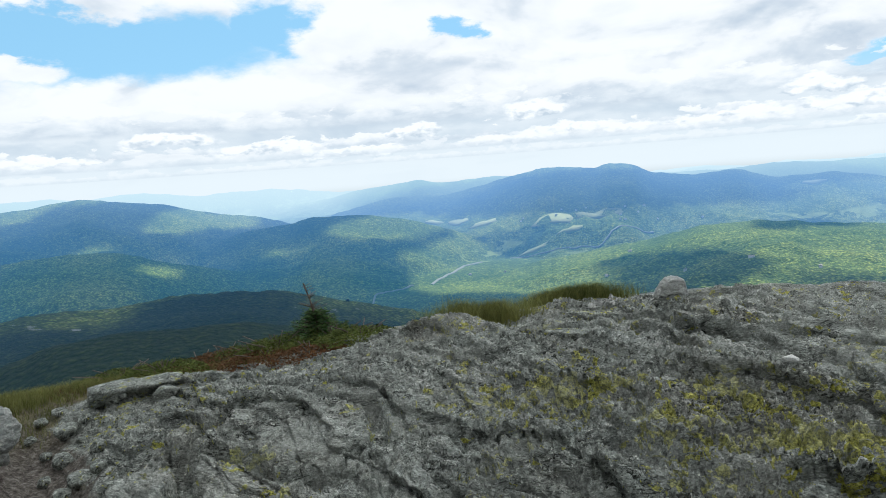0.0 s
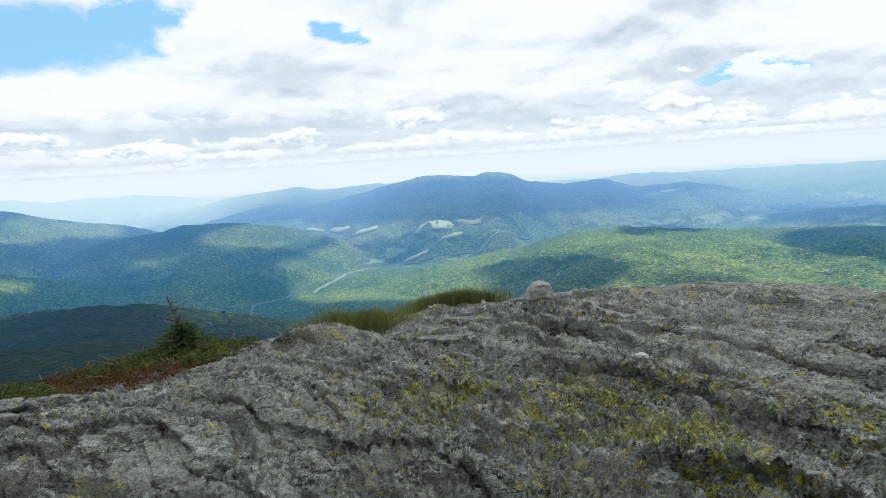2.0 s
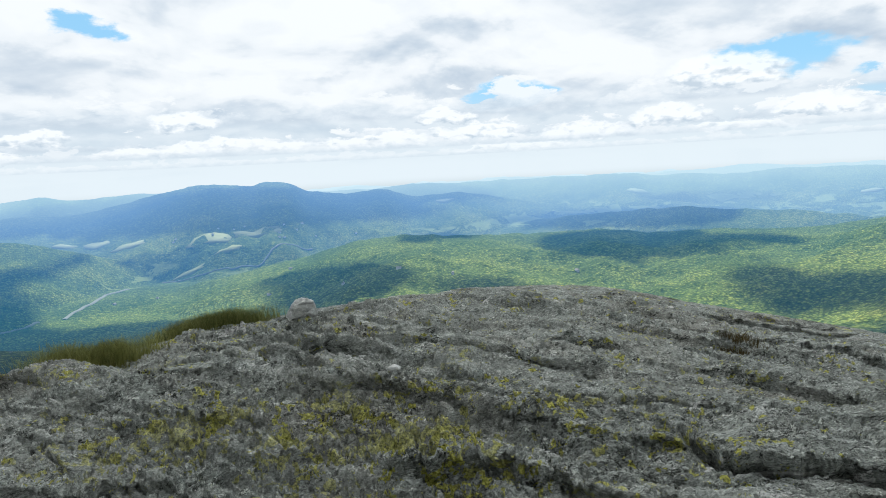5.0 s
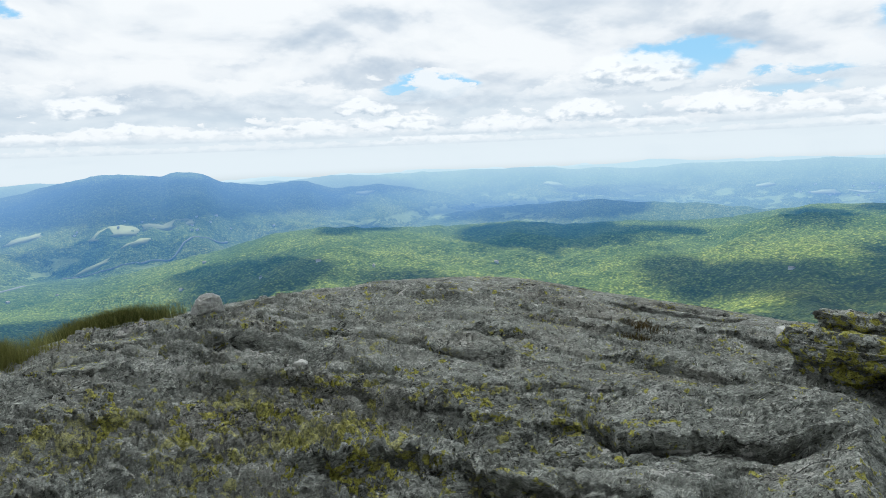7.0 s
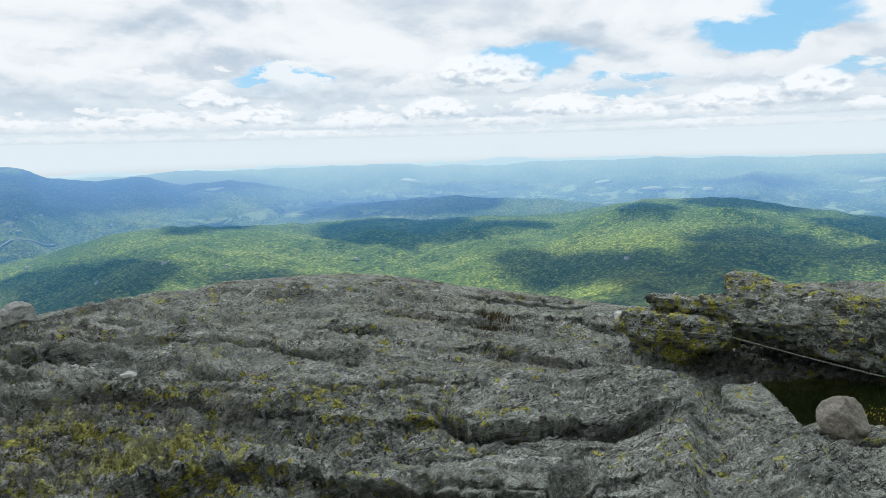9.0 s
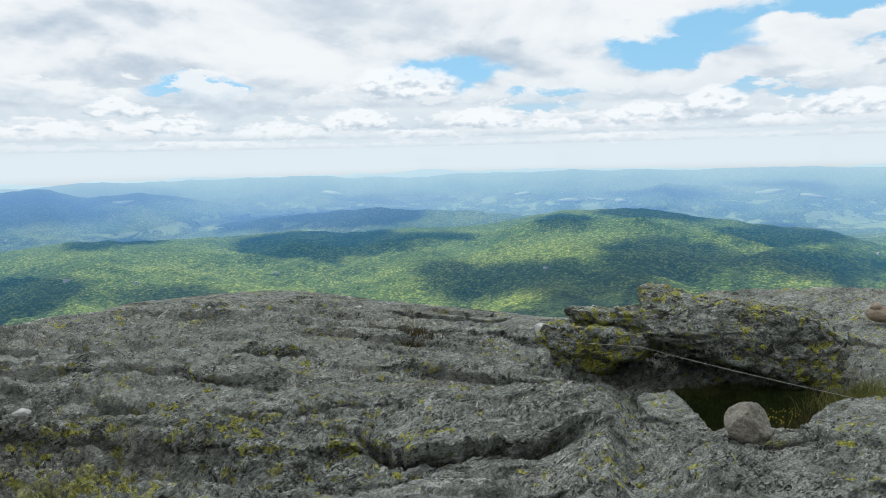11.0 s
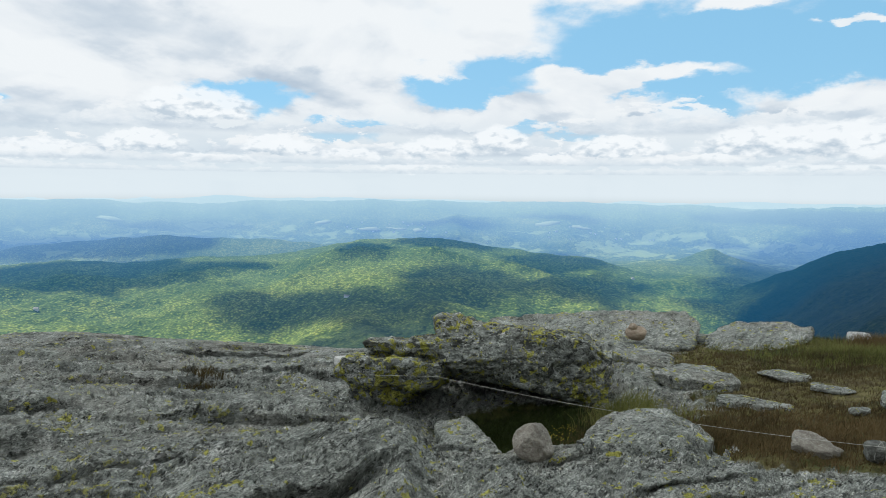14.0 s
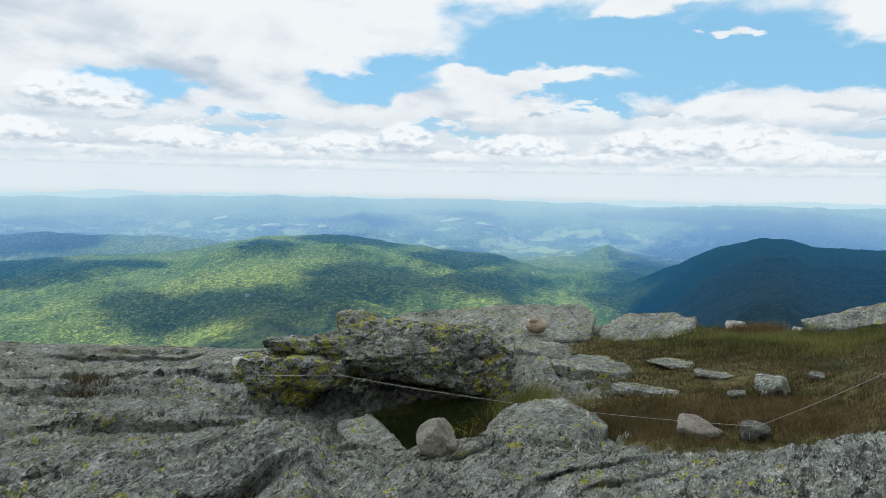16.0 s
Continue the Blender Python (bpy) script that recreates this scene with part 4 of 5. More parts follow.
# the unseen broken deck added over the valley, laid out by its shadow: shade and gaps by the bearing and tilt of the
# country under them, half width, half height
SHADE = ((-22, -6.5, 23, 6.2), (-20, -13, 24, 4), (14, -2.6, 22, 1.9), (114, -8.6, 17, 6.0), (45, -4.9, 10, 0.9), (104, -9.5, 9, 1.2),
         (20, -9.4, 7.5, 1.4), (10, -6.5, 8, 0.75), (0, -12.6, 10, 1.6), (28.7, -5.9, 4, 0.5), (32, -10.4, 5, 0.7), (46.4, -7.2, 9, 1.1), (57.7, -10.6, 4.5, 1.9),
         (67, -10.8, 9, 1.7), (75.5, -8.6, 6, 1.7), (50, -6.7, 6, 0.7), (67.7, -5.5, 2.2, 0.5), (74.5, -5.0, 4.5, 0.5), (84, -6.6, 4.5, 0.8), (18, -10.6, 6, 0.7), (56.8, -6.7, 2.6, 0.4),
         (87, -8.6, 6, 0.8), (108, -2.3, 12, 0.8), (75, -3.2, 5, 0.35), (98, -4.6, 3, 0.4), (85, -2.6, 5, 0.3), (52, -3.3, 6, 0.4))
GAPS = ((-22.3, -2.7, 3.0, 0.9), (-18, -3.0, 2.6, 0.6), (-5.5, -4.6, 5.5, 1.1), (-24.2, -6.6, 2.6, 0.45), (0.5, -7.6, 4, 0.9), (-29, -4.2, 2.5, 0.25), (-13, -5.9, 2, 0.35),
        (4.5, -10.2, 3.6, 0.9), (10.6, -10.0, 4, 0.8), (16, -7.7, 8, 0.45), (11, -5.5, 6, 0.6), (2, -4.4, 4, 0.5), (34, -8.6, 7, 0.9), (22, -4.6, 6, 0.3), (30, -2.9, 4, 0.25), (63, -8.4, 5, 0.8))


def shade_cloud_deck():
    """One unseen sheet of cloud, added high above the valley to shade it, open where sunlight reaches the ground."""
    az = np.arange(-42, 126, 0.4)
    r = np.concatenate([np.arange(480, 2500, 26), np.arange(2500, 4500, 45)])
    A, R_ = np.meshgrid(np.radians(az), r)
    x, y = np.sin(A) * R_, np.cos(A) * R_
    z = ridge_height(x, y)
    el = np.maximum.accumulate(np.degrees(np.arctan2(z - EYE, R_)), axis=0)
    azd = np.degrees(A)
    wa, we = azd + 2.2 * fbm(x / 260, y / 260, 4, 201), el + 0.45 * fbm(x / 230, y / 230, 4, 202) * np.clip(-el / 6, 0.25, 1.2)
    cover = np.full(x.shape, -0.35)
    for spec, sign in ((SHADE, 1.0), (GAPS, -1.0)):
        top = np.zeros(x.shape)
        for a0, e0, wide, tall in spec:
            top = np.maximum(top, smooth(np.hypot((wa - a0) / wide, (we - e0) / tall), 1.35, 0.65))
        cover = cover + sign * top
    cover = cover + 0.22 * fbm(x / 120, y / 120, 3, 203)
    lift = (2200.0 - z) / TO_SUN.z
    px, py = x + TO_SUN.x * lift, y + TO_SUN.y * lift
    keep = cover > 0.15
    full = keep[:-1, :-1] & keep[1:, :-1] & keep[1:, 1:] & keep[:-1, 1:]
    thick = 25 + 90 * np.clip(cover, 0, 1) + 25 * fbm(x / 90, y / 90, 3, 204)
    idx = np.arange(x.size).reshape(x.shape)
    quads = np.stack([idx[:-1, :-1], idx[:-1, 1:], idx[1:, 1:], idx[1:, :-1]], -1)[full]
    co = np.concatenate([np.stack([px, py, np.full(x.shape, 2200.0)], -1).reshape(-1, 3), np.stack([px, py, 2200 + thick], -1).reshape(-1, 3)])
    used = np.unique(np.concatenate([quads.ravel(), quads.ravel() + x.size]))
    back_ = np.zeros(len(co), int)
    back_[used] = np.arange(len(used))
    faces = np.concatenate([back_[quads[:, ::-1]], back_[quads + x.size]])
    me = bpy.data.meshes.new("cloud")
    me.from_pydata(co[used].tolist(), [], faces.tolist())
    me.polygons.foreach_set("use_smooth", np.ones(len(me.polygons), bool))
    me.materials.append(CLOUD)
    tagged(new("cloud", me), "broken white cloud deck high over the valley, added out of view for its shade", "cloud", "clouds over the valley", "structure")


shade_cloud_deck()


# ---- things ----
def stands(az, el, eye=(0.0, 0.0, 1.5)):
    """The place on the summit that lies at that bearing and tilt from a standing place."""
    r = np.linspace(1.2, 18, 1700)
    x, y = eye[0] + np.sin(radians(az)) * r, eye[1] + np.cos(radians(az)) * r
    z = ground_height(x, y)
    hit = np.nonzero(z - eye[2] > r * math.tan(radians(el)))[0]
    k = hit[0] if len(hit) else np.argmax(np.arctan2(z - eye[2], r))
    return Vector((float(x[k]), float(y[k]), float(z[k]))), float(r[k])


def level(x, y):
    return float(ground_height(np.array([x]), np.array([y]))[0])


LATE = (0.54, -0.06, 1.556)   # where the walk ends


def mesh_object(name, bm, mat, parent=None, label="", shade=True):
    me = bpy.data.meshes.new(name)
    bm.to_mesh(me)
    bm.free()
    if shade:
        me.polygons.foreach_set("use_smooth", np.ones(len(me.polygons), bool))
    me.materials.append(mat)
    ob = new(name, me)
    if parent is not None:
        ob.parent = parent
    if label:
        ob["label"] = label
    return ob


def part(name, bm, mat, parent, label=""):
    return mesh_object(name, bm, mat, parent, label)


def rock_form(bm, size, seed, facets=9, level_=4, rough=0.10, strata=0.04, planes=(), place=None, boxy=6.0):
    """A broken stone: a ball cut by flat faces, then weathered and pitted."""
    rnd = random.Random(seed)
    cuts = [(Vector(p[:3]).normalized(), p[3]) for p in planes]
    for _ in range(facets):
        nrm = Vector((rnd.gauss(0, 1), rnd.gauss(0, 1), rnd.gauss(0, 0.8))).normalized()
        cuts.append((nrm, rnd.uniform(0.62, 0.9)))
    off = Vector((rnd.uniform(-50, 50), rnd.uniform(-50, 50), rnd.uniform(-50, 50)))
    made = bmesh.ops.create_icosphere(bm, subdivisions=level_, radius=1.0)["verts"]
    sx, sy, sz = size
    mean = (sx * sy * sz) ** (1 / 3)
    for v in made:
        d = v.co.normalized()
        r = 0.88 * (abs(d.x) ** boxy + abs(d.y) ** boxy + abs(d.z) ** boxy) ** (-1 / boxy)
        for nrm, dist in cuts:
            c = d.dot(nrm)
            if c > 0.05:
                r = min(r, dist / c)
        p = Vector((d.x * r * sx, d.y * r * sy, d.z * r * sz))
        q = p / mean + off
        k = rough * noise.fractal(q * 1.6, 0.9, 2.1, 5)
        k += strata * math.sin((q.z * 1.2 + q.x * 0.25 + 0.4 * noise.noise(q * 1.5)) * 13.0) * (0.5 + noise.noise(q * 2.3))
        k += rough * 0.35 * noise.fractal(q * 6.0, 0.8, 2.1, 3)
        p += d * k * mean
        v.co = place @ p if place is not None else p


STONES = []


def sight(az, el, r, eye=LATE):
    return Vector((eye[0] + math.sin(radians(az)) * r, eye[1] + math.cos(radians(az)) * r, eye[2] + r * math.tan(radians(el))))


def stone(name, spot, size, mat, label, seed, turn=0.0, tilt=(0, 0), sink=0.25, group="", level_=4, rough=0.10, strata=0.03, category="stone", facets=9, planes=(), boxy=6.0):
    bm = bmesh.new()
    rock_form(bm, size, seed, level_=level_, rough=rough, strata=strata, facets=facets, planes=planes, boxy=boxy)
    ob = mesh_object(name, bm, mat)
    z = level(spot[0], spot[1])
    ob.matrix_world = pose(spot[0], spot[1], z + size[2] * (1 - 2 * sink), tilt[0], tilt[1], turn)
    STONES.append(ob)
    return tagged(ob, label, category, group)


def seen_stone(name, az, el, wide, tall, mat, label, seed, eye=LATE, depth=0.9, **more):
    """A stone whose foot lies at a bearing and tilt, with its width and height as angles."""
    p, r = stands(az, el, eye)
    w_, h_ = r * math.tan(radians(wide)) / 2, r * math.tan(radians(tall)) / 2
    back = Vector((p.x - eye[0], p.y - eye[1], 0)).normalized() * w_ * depth
    sink = more.pop("sink", 0.22)
    p = p + back
    return stone(name, p, (w_ * 1.08, w_ * depth * 1.08, h_ / (1 - sink) * 1.08), mat, label, seed, turn=-az + more.pop("turn", 0), sink=sink, **more)


def solid(x, y, z, seed=0):
    """Smooth value noise in space, -1 to 1."""
    iz = np.floor(z)
    fz = z - iz
    fz = fz * fz * (3 - 2 * fz)
    iz = iz.astype(np.int64)
    return vnoise(x, y, seed + 131 * iz) * (1 - fz) + vnoise(x, y, seed + 131 * (iz + 1)) * fz


def solid_fbm(x, y, z, octaves, seed):
    return sum(solid(x * 2 ** o + o, y * 2 ** o, z * 2 ** o, seed + 10 * o) * 0.5 ** o for o in range(octaves)) / 1.9


def crag(bm, name, mat, voxel, amount):
    """Fuses broken blocks into one weathered, layered stone."""
    rough_ob = mesh_object(name, bm, mat)
    fuse = rough_ob.modifiers.new("fuse", "REMESH")
    fuse.mode, fuse.voxel_size, fuse.use_smooth_shade = "VOXEL", voxel, True
    bpy.context.view_layer.update()
    whole = bpy.data.meshes.new_from_object(rough_ob.evaluated_get(bpy.context.evaluated_depsgraph_get()))
    bpy.data.objects.remove(rough_ob)
    co, out = np.empty(3 * len(whole.vertices), np.float32), np.empty(3 * len(whole.vertices), np.float32)
    whole.vertices.foreach_get("co", co)
    whole.vertex_normals.foreach_get("vector", out)
    co, out = co.reshape(-1, 3).astype(float), out.reshape(-1, 3)
    x, y, z = (co * 9.0 / amount).T
    broken = 0.04 * solid(x * 0.33, y * 0.33, z * 0.33, 1) + 0.04 * (0.35 - np.abs(solid(x * 0.55 + 3, y * 0.55, z * 0.55, 2))) - 0.07 * np.maximum(0, solid(x * 0.30 + z * 0.1, y * 0.35, z * 1.5, 3) - 0.1)
    # plates: steep little steps over the skin, pits between them
    h = 4.0 * solid_fbm(x * 0.40, y * 0.40, z * 0.9, 4, 4)
    f = h - np.floor(h)
    steps = 0.016 * (np.floor(h) + smooth(f, 0, 0.15) - 0.6 * h - 0.7 * np.exp(-(((f - 0.94) / 0.07) ** 2)))
    pit = -0.025 * smooth(solid(x * 1.6, y * 1.6, z * 2.4, 5), 0.45, 0.6)
    fine = 0.02 * solid_fbm(x, y, z, 4, 6) + 0.014 * solid(x * 0.8, y, z * 3.5, 7)
    co = co + out * (amount * (broken + steps + pit + fine))[:, None]
    whole.vertices.foreach_set("co", co.astype(np.float32).ravel())
    whole.update()
    whole.polygons.foreach_set("use_smooth", np.ones(len(whole.polygons), bool))
    whole.name = name
    ob = new(name, whole)
    STONES.append(ob)
    return ob


# the boulder: a lichened block with an overhanging beak, lying over a dark hollow
def boulder():
    way_ = radians(79.1)
    right = Vector((math.cos(way_), -math.sin(way_), 0))
    ahead = Vector((math.sin(way_), math.cos(way_), 0))
    base = Vector(LATE) + ahead * 5.3 - Vector((0, 0, 1.97))
    bm = bmesh.new()

    def block(*corners):
        """One broken block: the hull of its corners (across, away, up)."""
        own = [bm.verts.new(c) for c in corners]
        bmesh.ops.convex_hull(bm, input=own)

    # main block: bright tilted top face over a face that leans in to its foot
    block((-0.56, 0.42, 0.78), (-0.46, 0.62, 0.74), (0.88, 0.72, 0.58), (-0.43, -0.02, 0.48), (0.28, 0.00, 0.55), (0.66, 0.18, 0.67), (1.03, 0.34, 0.47), (1.02, 0.14, 0.08),
          (-0.35, 0.55, 0.22), (0.1, 0.55, 0.17), (0.62, 0.30, 0.08), (-0.5, 1.5, 0.45), (1.0, 1.5, 0.38), (-0.4, 1.5, 0.2), (1.0, 1.5, 0.12))
    # layered shelves
    block((-1.17, 0.25, 0.57), (-0.38, 0.15, 0.60), (-0.35, 0.8, 0.5), (-1.1, 0.7, 0.48), (-1.1, 0.32, 0.44), (-0.35, 0.2, 0.38), (-0.35, 0.8, 0.3), (-1.05, 0.7, 0.33))
    block((-1.34, 0.12, 0.45), (-0.9, -0.08, 0.49), (-0.42, -0.05, 0.46), (-1.42, 0.15, 0.28), (-1.0, -0.05, 0.27), (-0.5, 0.06, 0.24), (-1.2, 0.7, 0.32), (-0.4, 0.8, 0.32), (-1.2, 0.6, 0.1), (-0.4, 0.7, 0.1))
    # foot under the beak, heel and back
    block((-1.36, 0.2, 0.30), (-0.7, 0.05, 0.28), (-0.85, 0.22, 0.0), (-1.18, 0.18, 0.02), (-1.0, 0.3, -0.35), (-1.2, 0.5, -0.35), (-0.6, 0.6, -0.35), (-0.6, 0.4, 0.25))
    block((-0.6, 1.2, 0.3), (1.0, 1.1, 0.3), (-0.7, 1.2, -0.4), (1.0, 1.1, -0.4), (-0.7, 1.6, -0.4), (1.0, 1.5, -0.4), (-0.5, 1.5, 0.35), (1.0, 1.5, 0.35))
    block((0.72, 0.22, 0.2), (1.03, 0.17, 0.2), (0.8, 0.26, -0.3), (1.04, 0.22, -0.3), (0.75, 0.8, 0.2), (1.03, 0.8, 0.2), (0.75, 0.8, -0.3), (1.04, 0.8, -0.3))
    ob = crag(bm, "boulder", ROCK_BOULDER, 0.013, 1.0)
    m = Matrix((( *right[:1], ahead[0], 0, base.x), (right[1], ahead[1], 0, base.y), (0, 0, 1, base.z), (0, 0, 0, 1)))
    ob.matrix_world = m
    return tagged(ob, "large grey boulder crusted with yellow-green lichen", "boulder")


boulder()


# single stones
p, r = stands(19.3, -12.05)
bm = bmesh.new()
bmesh.ops.convex_hull(bm, input=[bm.verts.new(c) for c in (
    (-0.25, -0.10, -0.06), (-0.23, 0.16, -0.06), (0.27, -0.12, -0.06), (0.25, 0.16, -0.06), (-0.22, -0.10, 0.13), (-0.12, 0.0, 0.26), (0.02, -0.12, 0.25), (0.13, 0.0, 0.28),
    (0.22, -0.12, 0.15), (0.24, 0.1, 0.12), (0.0, 0.14, 0.24), (0.02, -0.19, 0.02))])
crag(bm, "stone", ROCK_PALE, 0.014, 0.6)
brow_stone = STONES[-1]
brow_stone.matrix_world = pose(p.x, p.y, level(p.x, p.y) + 0.03, 0, 0, 8) @ Matrix.Scale(0.47, 4)
tagged(brow_stone, "pale angular quartz stone perched on the rock's brow", "stone")
seen_stone("stone", 91.9, -12.75, 2.1, 1.6, ROCK_BROWN, "rounded brown stone resting on a flat slab", 32, sink=0.12, facets=3, rough=0.05, strata=0.0, boxy=2.2)
cap = STONES[-1]
cap.location, cap.scale = sight(91.9, -12.45, 8.2), (0.85, 0.8, 0.66)
bpy.context.view_layer.update()
stone("stone", Vector((cap.location.x - 0.03, cap.location.y + 0.05, 0)), (0.075, 0.065, 0.045), ROCK_BROWN, "small brown stone lying on a larger brown stone", 45, sink=0.12, facets=3, rough=0.05, strata=0.0, boxy=2.4)
STONES[-1].location.z = cap.location.z + cap.dimensions.z * 0.5 - 0.005
seen_stone("stone", 65.4, -15.9, 1.6, 0.9, ROCK_WHITE, "small white quartz stone beside the boulder", 33, facets=9)
seen_stone("stone", 83.0, -23.9, 4.0, 3.0, ROCK_TAN, "rounded grey-brown stone in the hollow before the boulder", 134, sink=0.2, facets=9, rough=0.09, strata=0.01, boxy=3.0, planes=((0.8, -0.3, 0.6, 0.55), (-0.7, -0.2, 0.7, 0.6), (0, -1, 0.4, 0.66)), level_=5)
seen_stone("stone", 106.2, -20.8, 3.8, 1.6, ROCK_TAN, "flat grey stone half sunk in turf", 136, facets=10, sink=0.35, planes=((0.2, -0.6, 1, 0.5), (0.7, -0.3, 0.8, 0.6)))
seen_stone("stone", 111.5, -16.4, 2.9, 1.6, ROCK_LOOSE, "blue-grey angular stone in the turf", 37, facets=9)
seen_stone("stone", 108.6, -10.3, 2.0, 0.7, ROCK_PALE, "pale grey stone in grass on the brow", 38, facets=8)
seen_stone("stone", 113.4, -10.6, 1.9, 0.5, ROCK_PALE, "low pale stone in the grass", 39, facets=8)
seen_stone("stone", 114.5, -14.5, 1.2, 0.5, ROCK_LOOSE, "small grey stone in brown grass", 40)
seen_stone("stone", 108.8, -17.0, 1.6, 0.6, ROCK_LOOSE, "small grey stone in brown grass", 41)
seen_stone("stone", 28.4, -17.4, 1.4, 0.5, ROCK_WHITE, "small white quartz stone lying on the bedrock", 42, eye=(0, 0, 1.5))
seen_stone("stone", -38.6, -20.5, 6.0, 6.2, ROCK_STREAKED, "large white-faced rock beside the gravel track", 43, eye=(0, 0, 1.5), sink=0.12, level_=6, facets=14, rough=0.14, strata=0.05)
for k, (az, el, w_, h_) in enumerate(((-33, -18.6, 1.8, 0.9), (-31.5, -17.5, 1.2, 0.7), (-33.5, -20.5, 1.6, 1.0), (-34.5, -17.2, 1.1, 0.5), (-31, -20.0, 1.4, 0.8), (-29.3, -16.9, 2.2, 1.3),
                                      (-25.5, -17.0, 2.2, 0.9), (-32.4, -22.0, 2.2, 1.0),
                                      (-34.6, -19.6, 1.0, 0.6), (-33.8, -22.6, 1.5, 0.8), (-32.0, -18.9, 0.9, 0.5), (-31.2, -21.4, 1.6, 0.9), (-35.4, -18.2, 0.9, 0.5), (-30.8, -23.0, 1.8, 1.0),
                                      (-33.2, -16.6, 1.2, 0.5), (-35.0, -21.4, 1.1, 0.7), (-32.6, -24.4, 2.0, 1.0))):
    seen_stone("stone", az, el, w_, h_, ROCK_LOOSE, "loose grey stone on the gravel track", 50 + k, eye=(0, 0, 1.5), group="stones on the track", level_=3)

# flat slabs of bedrock that stand free of the turf
FLAT = ((0, 0, 1, 0.50), (0, 0, -1, 0.6), (0.1, -0.55, 1, 0.62))
UNDERCUT = ((0, 0, 1, 0.50), (0.1, -0.4, 1, 0.60), (0.05, -1, -0.8, 0.60), (0, 0, -1, 0.6))
HERE = (0.0, 0.0, 1.5)
for az, el, w_, h_, depth, label, seed, eye, cut in (
        (96.8, -16.7, 7.6, 1.7, 0.9, "flat grey slab set in brown grass", 63, LATE, FLAT),
        (92.5, -14.9, 5.5, 1.4, 0.9, "flat grey slab beside the boulder", 64, LATE, FLAT),
        (103.5, -15.3, 4.2, 0.5, 0.9, "thin grey ledge in the grass", 65, LATE, FLAT),
        (107.0, -15.6, 3.2, 0.45, 0.9, "thin grey ledge in the grass", 66, LATE, FLAT),
        (101.5, -17.7, 6.0, 0.8, 0.5, "thin grey ledge in the grass", 67, LATE, FLAT),
        (-27.6, -16.7, 7.6, 1.6, 0.5, "flat grey slab beside the track", 71, HERE, UNDERCUT),
        (12.8, -14.0, 4.6, 1.3, 0.6, "pale-streaked grey ledge", 72, HERE, FLAT),
        (10.4, -15.8, 4.6, 0.9, 0.6, "pale-streaked grey ledge", 73, HERE, FLAT)):
    seen_stone("rock_slab", az, el, w_, h_, ROCK_SLAB, label, seed, eye=eye, depth=depth, planes=cut, facets=6, level_=5, rough=0.06,
               strata=0.045, category="rock slab", sink=0.4, tilt=(-6, 0), boxy=8.0)



def slab_block(rows_, label, voxel, amount):
    """A bedrock block from the bearings, tilts and distances of its corners."""
    groups = [[sight(*c) for c in corners] for corners in rows_]
    mid_ = sum((c for g in groups for c in g), Vector()) / sum(len(g) for g in groups)
    bm_ = bmesh.new()
    for g in groups:
        bmesh.ops.convex_hull(bm_, input=[bm_.verts.new(c - mid_) for c in g])
    ob = crag(bm_, "rock_slab", ROCK_SLAB, voxel, amount)
    ob.matrix_world = Matrix.Translation(mid_)
    return tagged(ob, label, "rock slab")


slab_block((((86.3, -24.6, 3.95), (87.0, -22.0, 4.1), (89.4, -19.6, 4.5), (92.0, -18.9, 4.75), (94.7, -18.7, 4.85), (97.0, -19.3, 4.7), (98.6, -20.3, 4.4), (99.2, -23.6, 3.95), (96.0, -21.0, 4.1),
             (87.0, -27.5, 4.0), (99.5, -27.5, 4.0), (90.0, -20.5, 5.2), (98.5, -20.8, 5.1), (90, -26, 5.2), (99, -26, 5.1)),
            ((98.6, -21.6, 4.15), (100.2, -20.6, 4.5), (101.6, -21.4, 4.4), (102.8, -22.6, 4.1), (98.8, -25.5, 4.0), (102.9, -25.5, 4.05), (99.5, -23, 4.8), (102.5, -24, 4.7))),
           "broad grey slab rising from the turf", 0.018, 0.45)
slab_block((((73.8, -20.9, 5.0), (77.0, -20.5, 5.1), (78.7, -21.8, 4.8), (80.2, -23.2, 4.5), (75.6, -23.8, 4.35), (74.1, -21.9, 4.6), (74.5, -26, 4.5), (80.5, -26, 4.5), (74, -24, 5.2), (79.5, -24, 5.1)),),
           "square grey block under the boulder", 0.018, 0.4)
slab_block((((79.0, -11.7, 9.2), (83.3, -11.4, 9.4), (89.3, -10.7, 9.6), (95.8, -10.3, 9.6), (97.1, -11.3, 9.2), (96.7, -13.3, 8.2), (90.9, -13.8, 8.0), (84.2, -13.4, 8.2), (78.5, -13.9, 8.2), (96.5, -15.2, 8.4), (79.0, -15.9, 8.4), (83.7, -12.4, 10.2), (96.4, -11.8, 10.2)),), "long grey slab on the brow behind the boulder", 0.03, 0.5)
slab_block((((97.5, -12.1, 9.0), (99.7, -10.9, 9.4), (103.4, -10.4, 9.5), (105.5, -10.7, 9.3), (103.3, -12.7, 8.4), (99.4, -13.2, 8.3), (97.4, -13.2, 8.5), (98.5, -14.6, 8.6), (105.0, -13.9, 8.6), (98.3, -12.2, 10.0), (105.3, -11.5, 10.0)),), "grey slab on the brow with grass round it", 0.03, 0.45)
slab_block((((113.0, -10.0, 9.2), (115.1, -9.4, 9.3), (117.2, -8.6, 9.4), (119.6, -7.6, 9.5), (121.2, -7.1, 9.5), (119.7, -9.3, 8.6), (115.5, -10.4, 8.6), (113.6, -10.3, 8.8), (114.1, -11.8, 8.8), (121.1, -10.7, 8.8), (114.0, -10.5, 10.0), (121.0, -8.7, 10.0)),), "grey rock on the brow above the grass", 0.03, 0.5)

